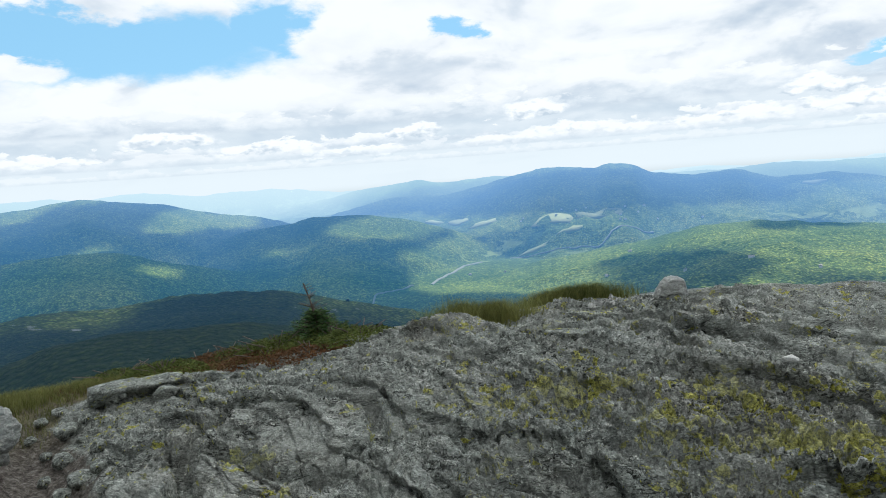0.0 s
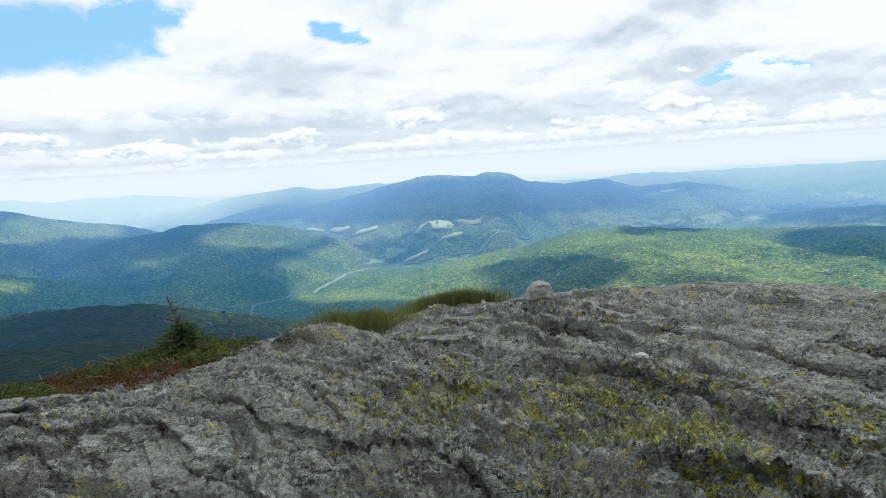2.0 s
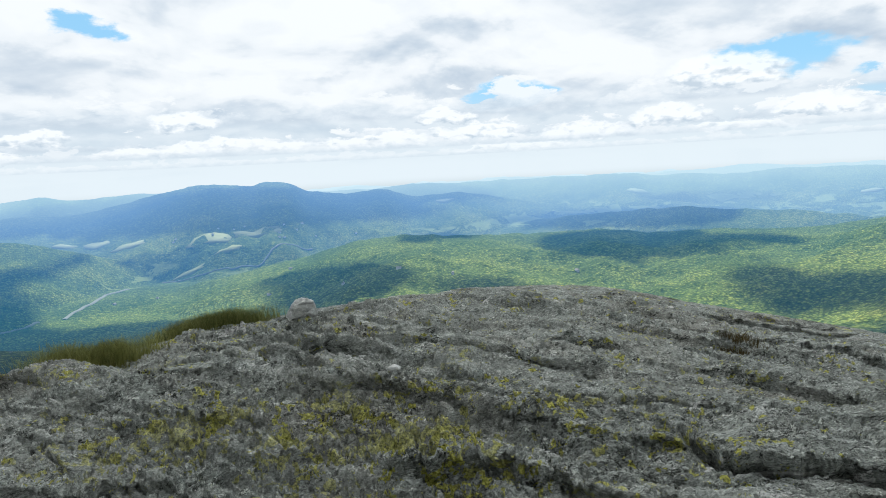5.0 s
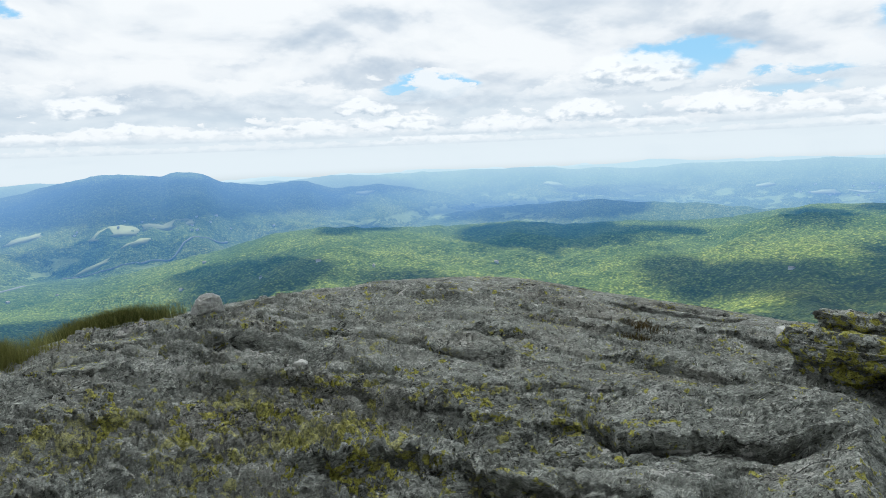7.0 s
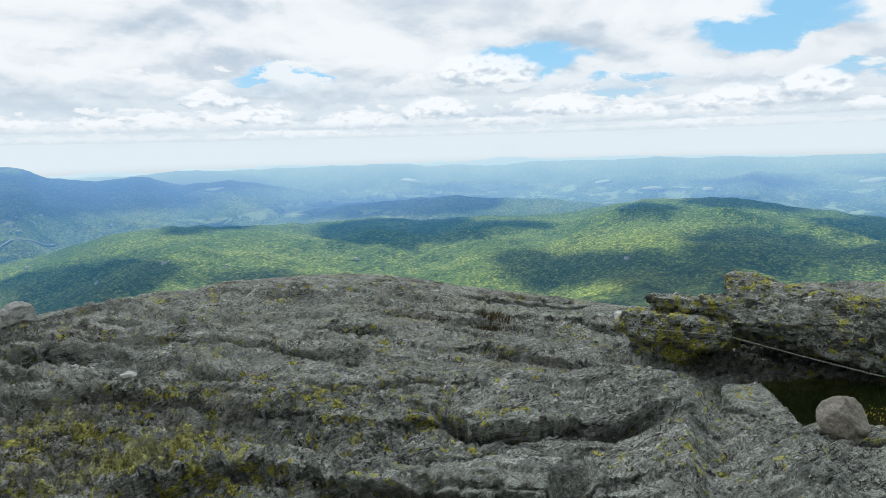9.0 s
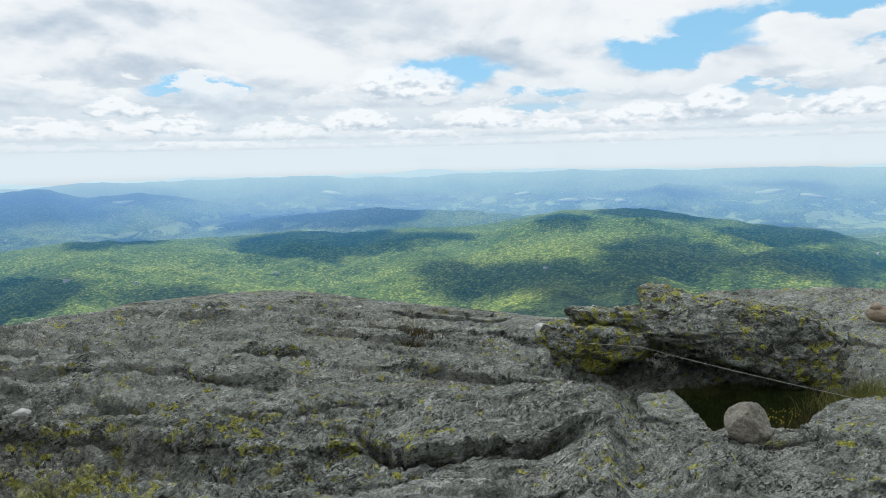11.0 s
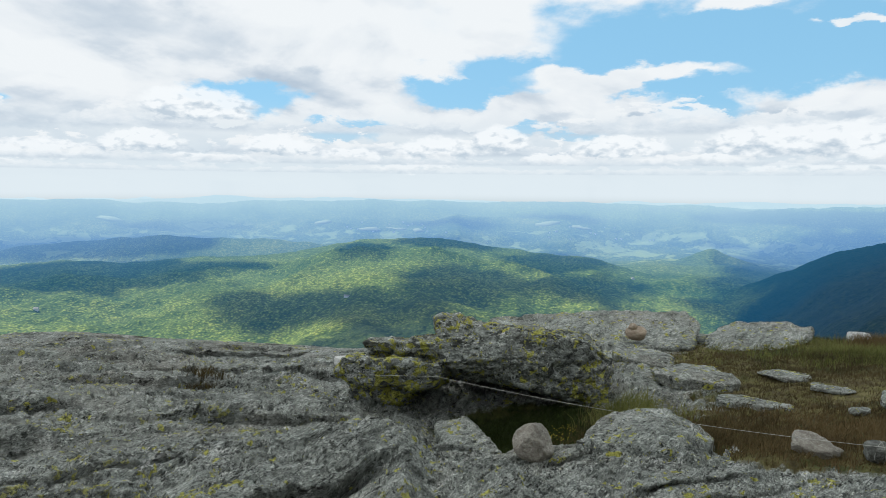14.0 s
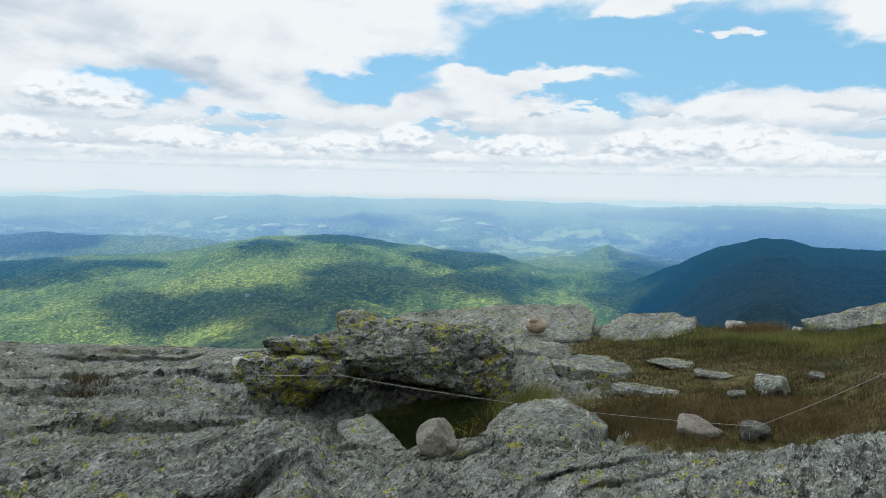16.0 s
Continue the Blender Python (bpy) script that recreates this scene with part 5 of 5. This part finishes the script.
# the weight that ties the guide string, and the string
tie, tie_r = stands(110.4, -20.1, LATE)
weight = seen_stone("tie_stone", 110.4, -20.1, 2.7, 1.4, ROCK_DARK, "dark stone bound with white string", 35, sink=0.12, facets=5, rough=0.05, boxy=3.0)


def tube(points, radius, sides=6, closed=False):
    bm = bmesh.new()
    rings = []
    pts = [Vector(p) for p in points]
    for i, p in enumerate(pts):
        d = (pts[min(i + 1, len(pts) - 1)] - pts[max(i - 1, 0)]).normalized()
        s = d.cross(Vector((0, 0, 1)) if abs(d.z) < 0.9 else Vector((1, 0, 0))).normalized()
        t = s.cross(d)
        rings.append([bm.verts.new(p + radius * (s * math.cos(2 * math.pi * k / sides) + t * math.sin(2 * math.pi * k / sides))) for k in range(sides)])
    for a, b in zip(rings, rings[1:]):
        for k in range(sides):
            bm.faces.new((a[k], a[(k + 1) % sides], b[(k + 1) % sides], b[k]))
    return bm


STRING, n = material("white_cotton_string")
at = n.add("ShaderNodeTexCoord").outputs["Object"]
finish(n, surface(n, n.ramp(n.noise(at, 180.0, 3.0), (0.3, (0.30, 0.30, 0.27)), (0.7, (0.55, 0.54, 0.50))), 0.9))
rope = tagged(new("guide_string"), "thin white guide string stretched over rocks", "string")
rope.matrix_world = Matrix.Translation(tie)
knot = sight(110.6, -18.7, tie_r + 0.02)


def span_points(a, b, sag, steps=24):
    return [a.lerp(b, i / steps) - Vector((0, 0, sag * 4 * (i / steps) * (1 - i / steps))) for i in range(steps + 1)]


def strand(name, pts, radius=0.0014):
    ob = part(name, tube(pts, radius), STRING, rope)
    ob.matrix_parent_inverse = rope.matrix_world.inverted()
    return ob


corner = sight(74.0, -17.0, 4.35)
strand("strand", span_points(sight(65.5, -16.7, 5.0), corner, 0.0))
strand("strand", span_points(corner, knot, 0.045, 40))
strand("strand", span_points(knot, sight(119.6, -12.6, 4.3), 0.01))
bpy.context.view_layer.update()
for turn_ in (-18, 14):
    c = Vector(weight.location)
    out = []
    for i in range(25):
        a = 2 * math.pi * i / 24
        q = Matrix.Rotation(radians(-110 + turn_), 4, "Z") @ Vector((0, weight.dimensions.y * 0.53 * math.cos(a), weight.dimensions.z * 0.53 * math.sin(a)))
        out.append(c + q)
    strand("loop", out)


# ---- plants ----
def leaf_material(name, dark, light, rough=0.8):
    m, n = material(name)
    rnd = n.add("ShaderNodeNewGeometry").outputs["Random Per Island"]
    at = n.add("ShaderNodeTexCoord").outputs["Object"]
    drift = n.step(n.noise(at, 1.1, 4.0, 0.6), 0.35, 0.65)
    mixed = n.math("ADD", n.math("MULTIPLY", rnd, 0.55), n.math("MULTIPLY", drift, 0.45))
    b = surface(n, n.mix(mixed, dark, light), rough, None, 0.2)
    t = n.add("ShaderNodeBsdfTranslucent")
    n.link(n.mix(mixed, dark, light), t.inputs[0])
    mixer = n.add("ShaderNodeMixShader")
    mixer.inputs[0].default_value = 0.25
    n.link(b.outputs[0], mixer.inputs[1])
    n.link(t.outputs[0], mixer.inputs[2])
    finish(n, mixer)
    return m


GRASS_GREEN = leaf_material("olive_sedge_blades", (0.05, 0.065, 0.015), (0.30, 0.30, 0.10))
GRASS_BROWN = leaf_material("brown_dry_grass", (0.05, 0.038, 0.016), (0.24, 0.17, 0.08))
GRASS_MIXED = leaf_material("brown_green_turf", (0.030, 0.027, 0.011), (0.155, 0.118, 0.055))
# hollow turf is coloured dark to stand for the shade under the boulder
HOLLOW = leaf_material("shaded_hollow_turf", (0.010, 0.018, 0.005), (0.055, 0.075, 0.018))
HEATH = leaf_material("dark_heath_leaves", (0.030, 0.048, 0.013), (0.17, 0.20, 0.045))
HEATH_RED = leaf_material("rusty_heath_leaves", (0.053, 0.030, 0.013), (0.225, 0.112, 0.053))
NEEDLES = leaf_material("fir_needles", (0.022, 0.050, 0.020), (0.13, 0.21, 0.06))
BARK, n = material("grey_brown_bark")
at = n.add("ShaderNodeTexCoord").outputs["Object"]
finish(n, surface(n, n.ramp(n.noise(n.map(at, scale=(1, 1, 0.3)), 70.0, 5.0), (0.3, (0.05, 0.04, 0.032)), (0.7, (0.20, 0.16, 0.13))), 0.9))
PETAL = leaf_material("yellow_petals", (0.45, 0.36, 0.03), (0.75, 0.62, 0.08))


def blades(name, spots, mat, label, category, height=(0.08, 0.2), width=0.004, lean=0.5, seed=0):
    """Grass: each blade a bent, tapering strip rooted at a spot."""
    rng = np.random.default_rng(seed)
    p = np.asarray(spots, float)
    k = len(p)
    h = rng.uniform(*height, k)
    a = rng.uniform(0, 2 * math.pi, k)
    b = rng.uniform(0, 2 * math.pi, k)
    bend = lean * h * rng.uniform(0.2, 1.0, k)
    side = np.stack([np.cos(a), np.sin(a), np.zeros(k)], -1) * (width * rng.uniform(0.6, 1.3, k))[:, None]
    tip = np.stack([np.cos(b) * bend, np.sin(b) * bend, h], -1)
    mid = np.stack([np.cos(b) * bend * 0.3, np.sin(b) * bend * 0.3, h * 0.55], -1)
    co = np.stack([p - side, p + side, p + mid + side * 0.8, p + mid - side * 0.8, p + tip], 1).reshape(-1, 3)
    base = np.arange(k)[:, None] * 5
    me = bpy.data.meshes.new(name)
    loops = (base + np.array([[0, 1, 2, 3, 3, 2, 4]])).ravel()
    me.vertices.add(5 * k)
    me.vertices.foreach_set("co", co.astype(np.float32).ravel())
    me.loops.add(7 * k)
    me.loops.foreach_set("vertex_index", loops.astype(np.int32))
    me.polygons.add(2 * k)
    me.polygons.foreach_set("loop_start", (np.arange(k)[:, None] * 7 + np.array([[0, 4]])).ravel().astype(np.int32))
    me.update(calc_edges=True)
    me.materials.append(mat)
    return tagged(new(name, me), label, category, kind="stuff")


def scatter(count, az, r, across, along, seed, keep=None, sink=0.01):
    """Rooted spots in a soft patch of ground."""
    rng = np.random.default_rng(seed)
    cx, cy = math.sin(radians(az)) * r, math.cos(radians(az)) * r
    # tufts
    tufts = max(6, count // 45)
    tu, tv = rng.normal(0, 0.55 * across, tufts), rng.normal(0, 0.55 * along, tufts)
    pick = rng.integers(0, tufts, count)
    spread = 0.05 + 0.05 * rng.random(count)
    u, v = tu[pick] + rng.normal(0, 1, count) * spread, tv[pick] + rng.normal(0, 1, count) * spread
    a = radians(az)
    x, y = cx + u * math.cos(a) + v * math.sin(a), cy - u * math.sin(a) + v * math.cos(a)
    if keep is not None:
        ok = keep(x, y, rng)
        x, y = x[ok], y[ok]
    return np.stack([x, y, ground_height(x, y) - sink], -1)


def turfy(x, y, rng):
    return soil_mask(x, y) > 0.45 + 0.25 * rng.random(len(x))


# sedge along the crack behind the first ledges
blades("sedge", scatter(9000, 2.8, 4.85, 0.26, 0.10, 1), GRASS_GREEN, "dark olive sedge in a rock crack", "grass", (0.07, 0.20), 0.0016, 0.7, 1)
blades("sedge", scatter(9000, 10.5, 7.1, 0.52, 0.12, 2), GRASS_GREEN, "olive sedge along the rock's edge", "grass", (0.07, 0.21), 0.0018, 0.7, 2)
blades("sedge", scatter(700, 56.6, 6.8, 0.08, 0.06, 3), GRASS_MIXED, "small brown grass tuft in a crack", "grass", (0.04, 0.12), 0.0022, 0.7, 3)
# turf
for az, r, across, along, count, mat, hh, label, seed in (
        (106, 8.0, 2.2, 2.4, 70000, GRASS_MIXED, (0.015, 0.05), "brown and green mountain turf", 11),
        (107, 5.3, 1.1, 0.7, 22000, GRASS_BROWN, (0.02, 0.06), "brown dry turf between stones", 12),
        (112, 8.8, 1.6, 1.0, 20000, GRASS_GREEN, (0.03, 0.11), "green sedge on the brow", 13),
        (96, 5.2, 0.8, 0.6, 12000, GRASS_MIXED, (0.03, 0.09), "brown and green turf beside the slab", 14),
        (83, 5.55, 0.7, 0.55, 30000, HOLLOW, (0.015, 0.05), "green turf in the hollow, darkened for the boulder's shade", 15),
        (-37, 6.9, 2.0, 0.9, 22000, GRASS_GREEN, (0.04, 0.12), "green sedge beside the track", 16),
        (-17, 6.7, 1.9, 0.7, 22000, GRASS_BROWN, (0.03, 0.09), "rusty brown turf below the heath", 17),
        (92, 5.6, 0.25, 0.35, 2500, GRASS_GREEN, (0.06, 0.18), "dark sedge against the boulder's end", 18),
        (109.5, 9.4, 0.35, 0.15, 1800, GRASS_BROWN, (0.08, 0.2), "brown sedge tuft on the brow", 19)):
    blades("turf", scatter(count, az, r, across, along, seed, turfy if seed < 18 else None), mat, label, "grass", hh, 0.0022, 0.9, seed)


def shrub_mesh(seed, size, leaves, leaf):
    rng = random.Random(seed)
    bm = bmesh.new()
    for _ in range(leaves):
        a, q = rng.uniform(0, 2 * math.pi), rng.random() ** 0.5
        top = (1 - q * q) ** 0.5
        lumps = 0.75 + 0.35 * noise.noise(Vector((math.cos(a) * q * 3, math.sin(a) * q * 3, seed)))
        c = Vector((math.cos(a) * q * size[0], math.sin(a) * q * size[1], size[2] * top * lumps * rng.uniform(0.55, 1.0)))
        m = Matrix.Translation(c) @ Euler((rng.uniform(-1, 1), rng.uniform(-1, 1), rng.uniform(0, 6.3))).to_matrix().to_4x4()
        s = leaf * rng.uniform(0.6, 1.3)
        vs = [bm.verts.new(m @ Vector(q_)) for q_ in ((0, -s, 0), (s * 0.45, 0, s * 0.15), (0, s, 0), (-s * 0.45, 0, s * 0.15))]
        bm.faces.new(vs)
    return bm


def stems_mesh(seed, size):
    rng = random.Random(seed)
    whole = bmesh.new()
    for _ in range(9):
        a, q = rng.uniform(0, 6.28), rng.random()
        tip = Vector((math.cos(a) * q * size[0], math.sin(a) * q * size[1], size[2] * 0.85))
        one = tube([Vector((0, 0, -0.05)), tip * 0.5 + Vector((0, 0, 0.02)), tip], 0.005, 5)
        me = bpy.data.meshes.new("stem")
        one.to_mesh(me)
        one.free()
        whole.from_mesh(me)
        bpy.data.meshes.remove(me)
    return whole


def shrub(az, el, size, mat, label, seed, leaves=2600):
    p, r = stands(az, el)
    ob = new("shrub")
    ob.matrix_world = pose(p.x, p.y, p.z - 0.02, 0, 0, -az)
    part("stem", stems_mesh(seed, size), BARK, ob)
    part("foliage", shrub_mesh(seed, size, leaves, 0.014), mat, ob)
    return tagged(ob, label, "shrub", "heath on the brow")


for k, (az, el, sx, sy, sz, red) in enumerate(((-20.5, -14.6, 0.42, 0.35, 0.20, 1), (-18.2, -14.3, 0.45, 0.35, 0.22, 0), (-16.0, -14.3, 0.42, 0.35, 0.24, 0), (-14.0, -14.3, 0.4, 0.35, 0.22, 0),
                                                (-11.0, -14.3, 0.45, 0.35, 0.20, 0), (-8.6, -14.4, 0.40, 0.3, 0.17, 0), (-22.6, -15.0, 0.40, 0.35, 0.18, 1), (-17.0, -15.3, 0.45, 0.3, 0.14, 1),
                                                (-13.2, -15.4, 0.40, 0.3, 0.13, 1), (-25.5, -15.0, 0.40, 0.35, 0.18, 0), (-28.5, -14.8, 0.5, 0.35, 0.16, 0))):
    shrub(az, el, (sx, sy, sz), HEATH_RED if red else HEATH, "rusty low heath shrub" if red else "dark green low heath shrub", 200 + k)


def fir():
    """A stunted fir: a green skirt of whorled boughs and a bare, leaning leader."""
    p, r = stands(-12.4, -14.2)
    tree = new("fir_tree")
    tree.matrix_world = pose(p.x, p.y, p.z - 0.03, 0, 0, 12) @ Matrix.Diagonal((1.45, 1.45, 1.08, 1))
    high = r * (math.tan(radians(14.2)) - math.tan(radians(8.8)))
    rng = random.Random(77)

    def stem(h):
        q = h / high
        return Vector((0.02 * q - 0.16 * max(0, q - 0.35) ** 1.2 * high / 0.7, 0.01, h))

    part("trunk", tube([stem(high * i / 12) for i in range(9)], 0.011, 7), BARK, tree)
    part("dead_leader", tube([stem(high * i / 14) for i in range(8, 15)], 0.006, 6), BARK, tree, "bare brown dead leader")
    twigs = bmesh.new()
    for i in range(26):
        h = high * rng.uniform(0.58, 0.98)
        a = rng.uniform(0, 6.28)
        reach = 0.055 * (1.2 - h / high) * 3
        one = tube([stem(h), stem(h) + Vector((math.cos(a) * reach, math.sin(a) * reach, reach * 0.5))], 0.0026, 4)
        me = bpy.data.meshes.new("twig")
        one.to_mesh(me)
        one.free()
        twigs.from_mesh(me)
        bpy.data.meshes.remove(me)
    part("twig_tuft", twigs, BARK, tree, "bare brittle twigs")
    crown = bmesh.new()
    boughs = bmesh.new()
    for tier in range(13):
        h = high * (0.04 + 0.56 * tier / 13)
        wide = 0.30 * (1 - tier / 14.5) ** 0.85
        for b in range(9):
            a = 6.28 * b / 9 + rng.uniform(-0.3, 0.3) + tier
            long_ = wide * rng.uniform(0.6, 1.1)
            root = stem(h)
            end = root + Vector((math.cos(a) * long_, math.sin(a) * long_, long_ * rng.uniform(-0.1, 0.35)))
            one = tube([root, root.lerp(end, 0.5) - Vector((0, 0, 0.01)), end], 0.003, 4)
            me = bpy.data.meshes.new("bough")
            one.to_mesh(me)
            one.free()
            boughs.from_mesh(me)
            bpy.data.meshes.remove(me)
            for j in range(int(70 * long_ / 0.3) + 12):
                t = rng.random() ** 0.7
                c = root.lerp(end, t) + Vector((rng.gauss(0, 0.012), rng.gauss(0, 0.012), rng.gauss(0, 0.008)))
                d = Vector((math.cos(a) + rng.gauss(0, 0.8), math.sin(a) + rng.gauss(0, 0.8), rng.uniform(0.0, 0.7))).normalized() * rng.uniform(0.018, 0.034)
                s = d.cross(Vector((rng.gauss(0, 1), rng.gauss(0, 1), 1))).normalized() * 0.0035
                crown.faces.new([crown.verts.new(v) for v in (c - s, c + s, c + d * 0.7 + s, c + d)])
    part("branchwork", boughs, BARK, tree)
    part("crown", crown, NEEDLES, tree)
    return tagged(tree, "small stunted fir with a bare leaning top", "tree")


fir()
for az, el, seed in ((84.9, -22.3, 5), (97.8, -15.2, 6), (86.2, -21.6, 8)):
    p, r = stands(az, el, LATE)
    rng = np.random.default_rng(seed)
    spots = np.stack([p.x + rng.normal(0, 0.05, 36), p.y + rng.normal(0, 0.05, 36), np.full(36, p.z + 0.06)], -1)
    blades("flowers", spots, PETAL, "tiny yellow flowers in the turf", "flowers", (0.005, 0.011), 0.0036, 1.0, seed)


# ---- the valley: roads, a river, fields and houses ----
def drape(az, r, lift):
    x, y = math.sin(radians(az)) * r, math.cos(radians(az)) * r
    return Vector((x, y, float(ridge_height(np.array([x]), np.array([y]))[0]) + lift))


def ribbon(name, line, width, mat, label, category):
    """A strip laid over the far country along bearings and tilts."""
    ends = [(az, meets(az, el)) for az, el in line]
    pts = []
    for (a0, r0), (a1, r1) in zip(ends, ends[1:]):
        for i in range(14):
            q = i / 14
            pts.append((a0 + (a1 - a0) * q, r0 + (r1 - r0) * q + 5 * math.sin(7 * q + a0)))
    pts.append(ends[-1])
    spine = [drape(a, r, 3.0) for a, r in pts]
    bm = bmesh.new()
    rows_ = []
    for i, p in enumerate(spine):
        d = spine[min(i + 1, len(spine) - 1)] - spine[max(i - 1, 0)]
        s_ = Vector((-d.y, d.x, 0)).normalized() * width / 2
        rows_.append([bm.verts.new(p + s_), bm.verts.new(p - s_), bm.verts.new(p - s_ - Vector((0, 0, 9))), bm.verts.new(p + s_ - Vector((0, 0, 9)))])
    for a, b in zip(rows_, rows_[1:]):
        for k in range(4):
            bm.faces.new((a[k], b[k], b[(k + 1) % 4], a[(k + 1) % 4]))
    return tagged(mesh_object(name, bm, mat), label, category, kind="structure")


ribbon("river", ((-1.8, -10.2), (-0.6, -9.6), (0.4, -9.2), (1.2, -8.8), (3.0, -8.5)), 10, ROAD_PALE, "pale winding river in the wooded valley", "river")
ribbon("road", ((-9.5, -11.0), (-7.0, -10.8), (-5.2, -10.5), (-3.4, -10.2)), 5, ROAD_PALE, "pale road through the woods", "road")
ribbon("road", ((5.5, -8.3), (8.0, -8.1), (11.0, -7.7), (14.0, -7.2), (18.0, -6.6)), 7, ROAD_PALE, "pale valley highway", "road")


def field(az, el, wide, deep, seed):
    r = meets(az, el)
    rnd = random.Random(seed)
    bm = bmesh.new()
    c = drape(az, r, 0)
    top, low = [], []
    for i in range(14):
        a = 2 * math.pi * i / 14
        k = rnd.uniform(0.7, 1.1)
        u, v = math.cos(a) * wide * k, math.sin(a) * deep * k
        x = c.x + u * math.cos(radians(az)) + v * math.sin(radians(az))
        y = c.y - u * math.sin(radians(az)) + v * math.cos(radians(az))
        z = float(ridge_height(np.array([x]), np.array([y]))[0])
        top.append(bm.verts.new((x, y, z + 4)))
        low.append(bm.verts.new((x, y, z - 20)))
    hub = bm.verts.new((c.x, c.y, c.z + 4))
    for i in range(14):
        j = (i + 1) % 14
        bm.faces.new((hub, top[i], top[j]))
        bm.faces.new((top[i], low[i], low[j], top[j]))
    tagged(mesh_object("field", bm, FIELD_PALE), "pale mown field in the valley", "field", "valley fields", "structure")


for k, (az, el, wide, deep) in enumerate(((1.0, -4.9, 60, 40), (3.3, -5.1, 70, 40), (-1.2, -4.6, 50, 30), (7.5, -7.8, 70, 18), (9.6, -5.2, 110, 45), (13.5, -5.0, 120, 40), (11.0, -6.0, 60, 25),
                                          (68, -3.9, 70, 40), (70.5, -3.95, 60, 30), (72.5, -4.0, 40, 30), (47, -2.9, 70, 40), (84, -3.3, 80, 40), (87, -3.6, 60, 30), (30, -3.0, 60, 30), (64, -3.3, 60, 30))):
    field(az, el, wide, deep, 300 + k)


def house_mesh(seed):
    rnd = random.Random(seed)
    l, d, h, g = rnd.uniform(4, 6.5), rnd.uniform(3, 4), rnd.uniform(2.6, 4), rnd.uniform(2, 3)
    wall, roof = bmesh.new(), bmesh.new()
    bmesh.ops.create_cube(wall, size=1, matrix=Matrix.Translation((0, 0, h / 2 - 2)) @ Matrix.Diagonal((2 * l, 2 * d, h + 4, 1)))
    o = 0.7
    a = [roof.verts.new(q) for q in ((-l - o, -d - o, h), (l + o, -d - o, h), (l + o, d + o, h), (-l - o, d + o, h), (-l - o, 0, h + g), (l + o, 0, h + g))]
    for f in ((0, 1, 5, 4), (2, 3, 4, 5), (0, 4, 3), (1, 2, 5), (0, 3, 2, 1)):
        roof.faces.new([a[i] for i in f])
    return wall, roof


rnd_house = random.Random(9)
spots = [(41.7, -9.75), (16.0, -8.2), (25.6, -8.9), (20.5, -9.9), (5.0, -9.5), (1.8, -9.6), (66.0, -10.0), (30.5, -9.6), (91.5, -7.9), (14.0, -10.3)]
spots += [(rnd_house.uniform(66, 76), rnd_house.uniform(-4.3, -3.2)) for _ in range(16)]
spots += [(rnd_house.uniform(84, 94), rnd_house.uniform(-4.6, -3.4)) for _ in range(14)]
spots += [(rnd_house.uniform(6, 22), rnd_house.uniform(-5.6, -4.2)) for _ in range(14)]
for k, (az, el) in enumerate(spots):
    p = drape(az, meets(az, el), 0.5)
    home = new("house")
    home.matrix_world = pose(p.x, p.y, p.z, 0, 0, rnd_house.uniform(0, 180))
    wall_bm, roof_bm = house_mesh(400 + k)
    mesh_object("wall", wall_bm, HOUSE_WALL, home, shade=False)
    mesh_object("roof", roof_bm, HOUSE_ROOF, home, shade=False)
    tagged(home, "small white house among valley woods", "house", "valley houses")
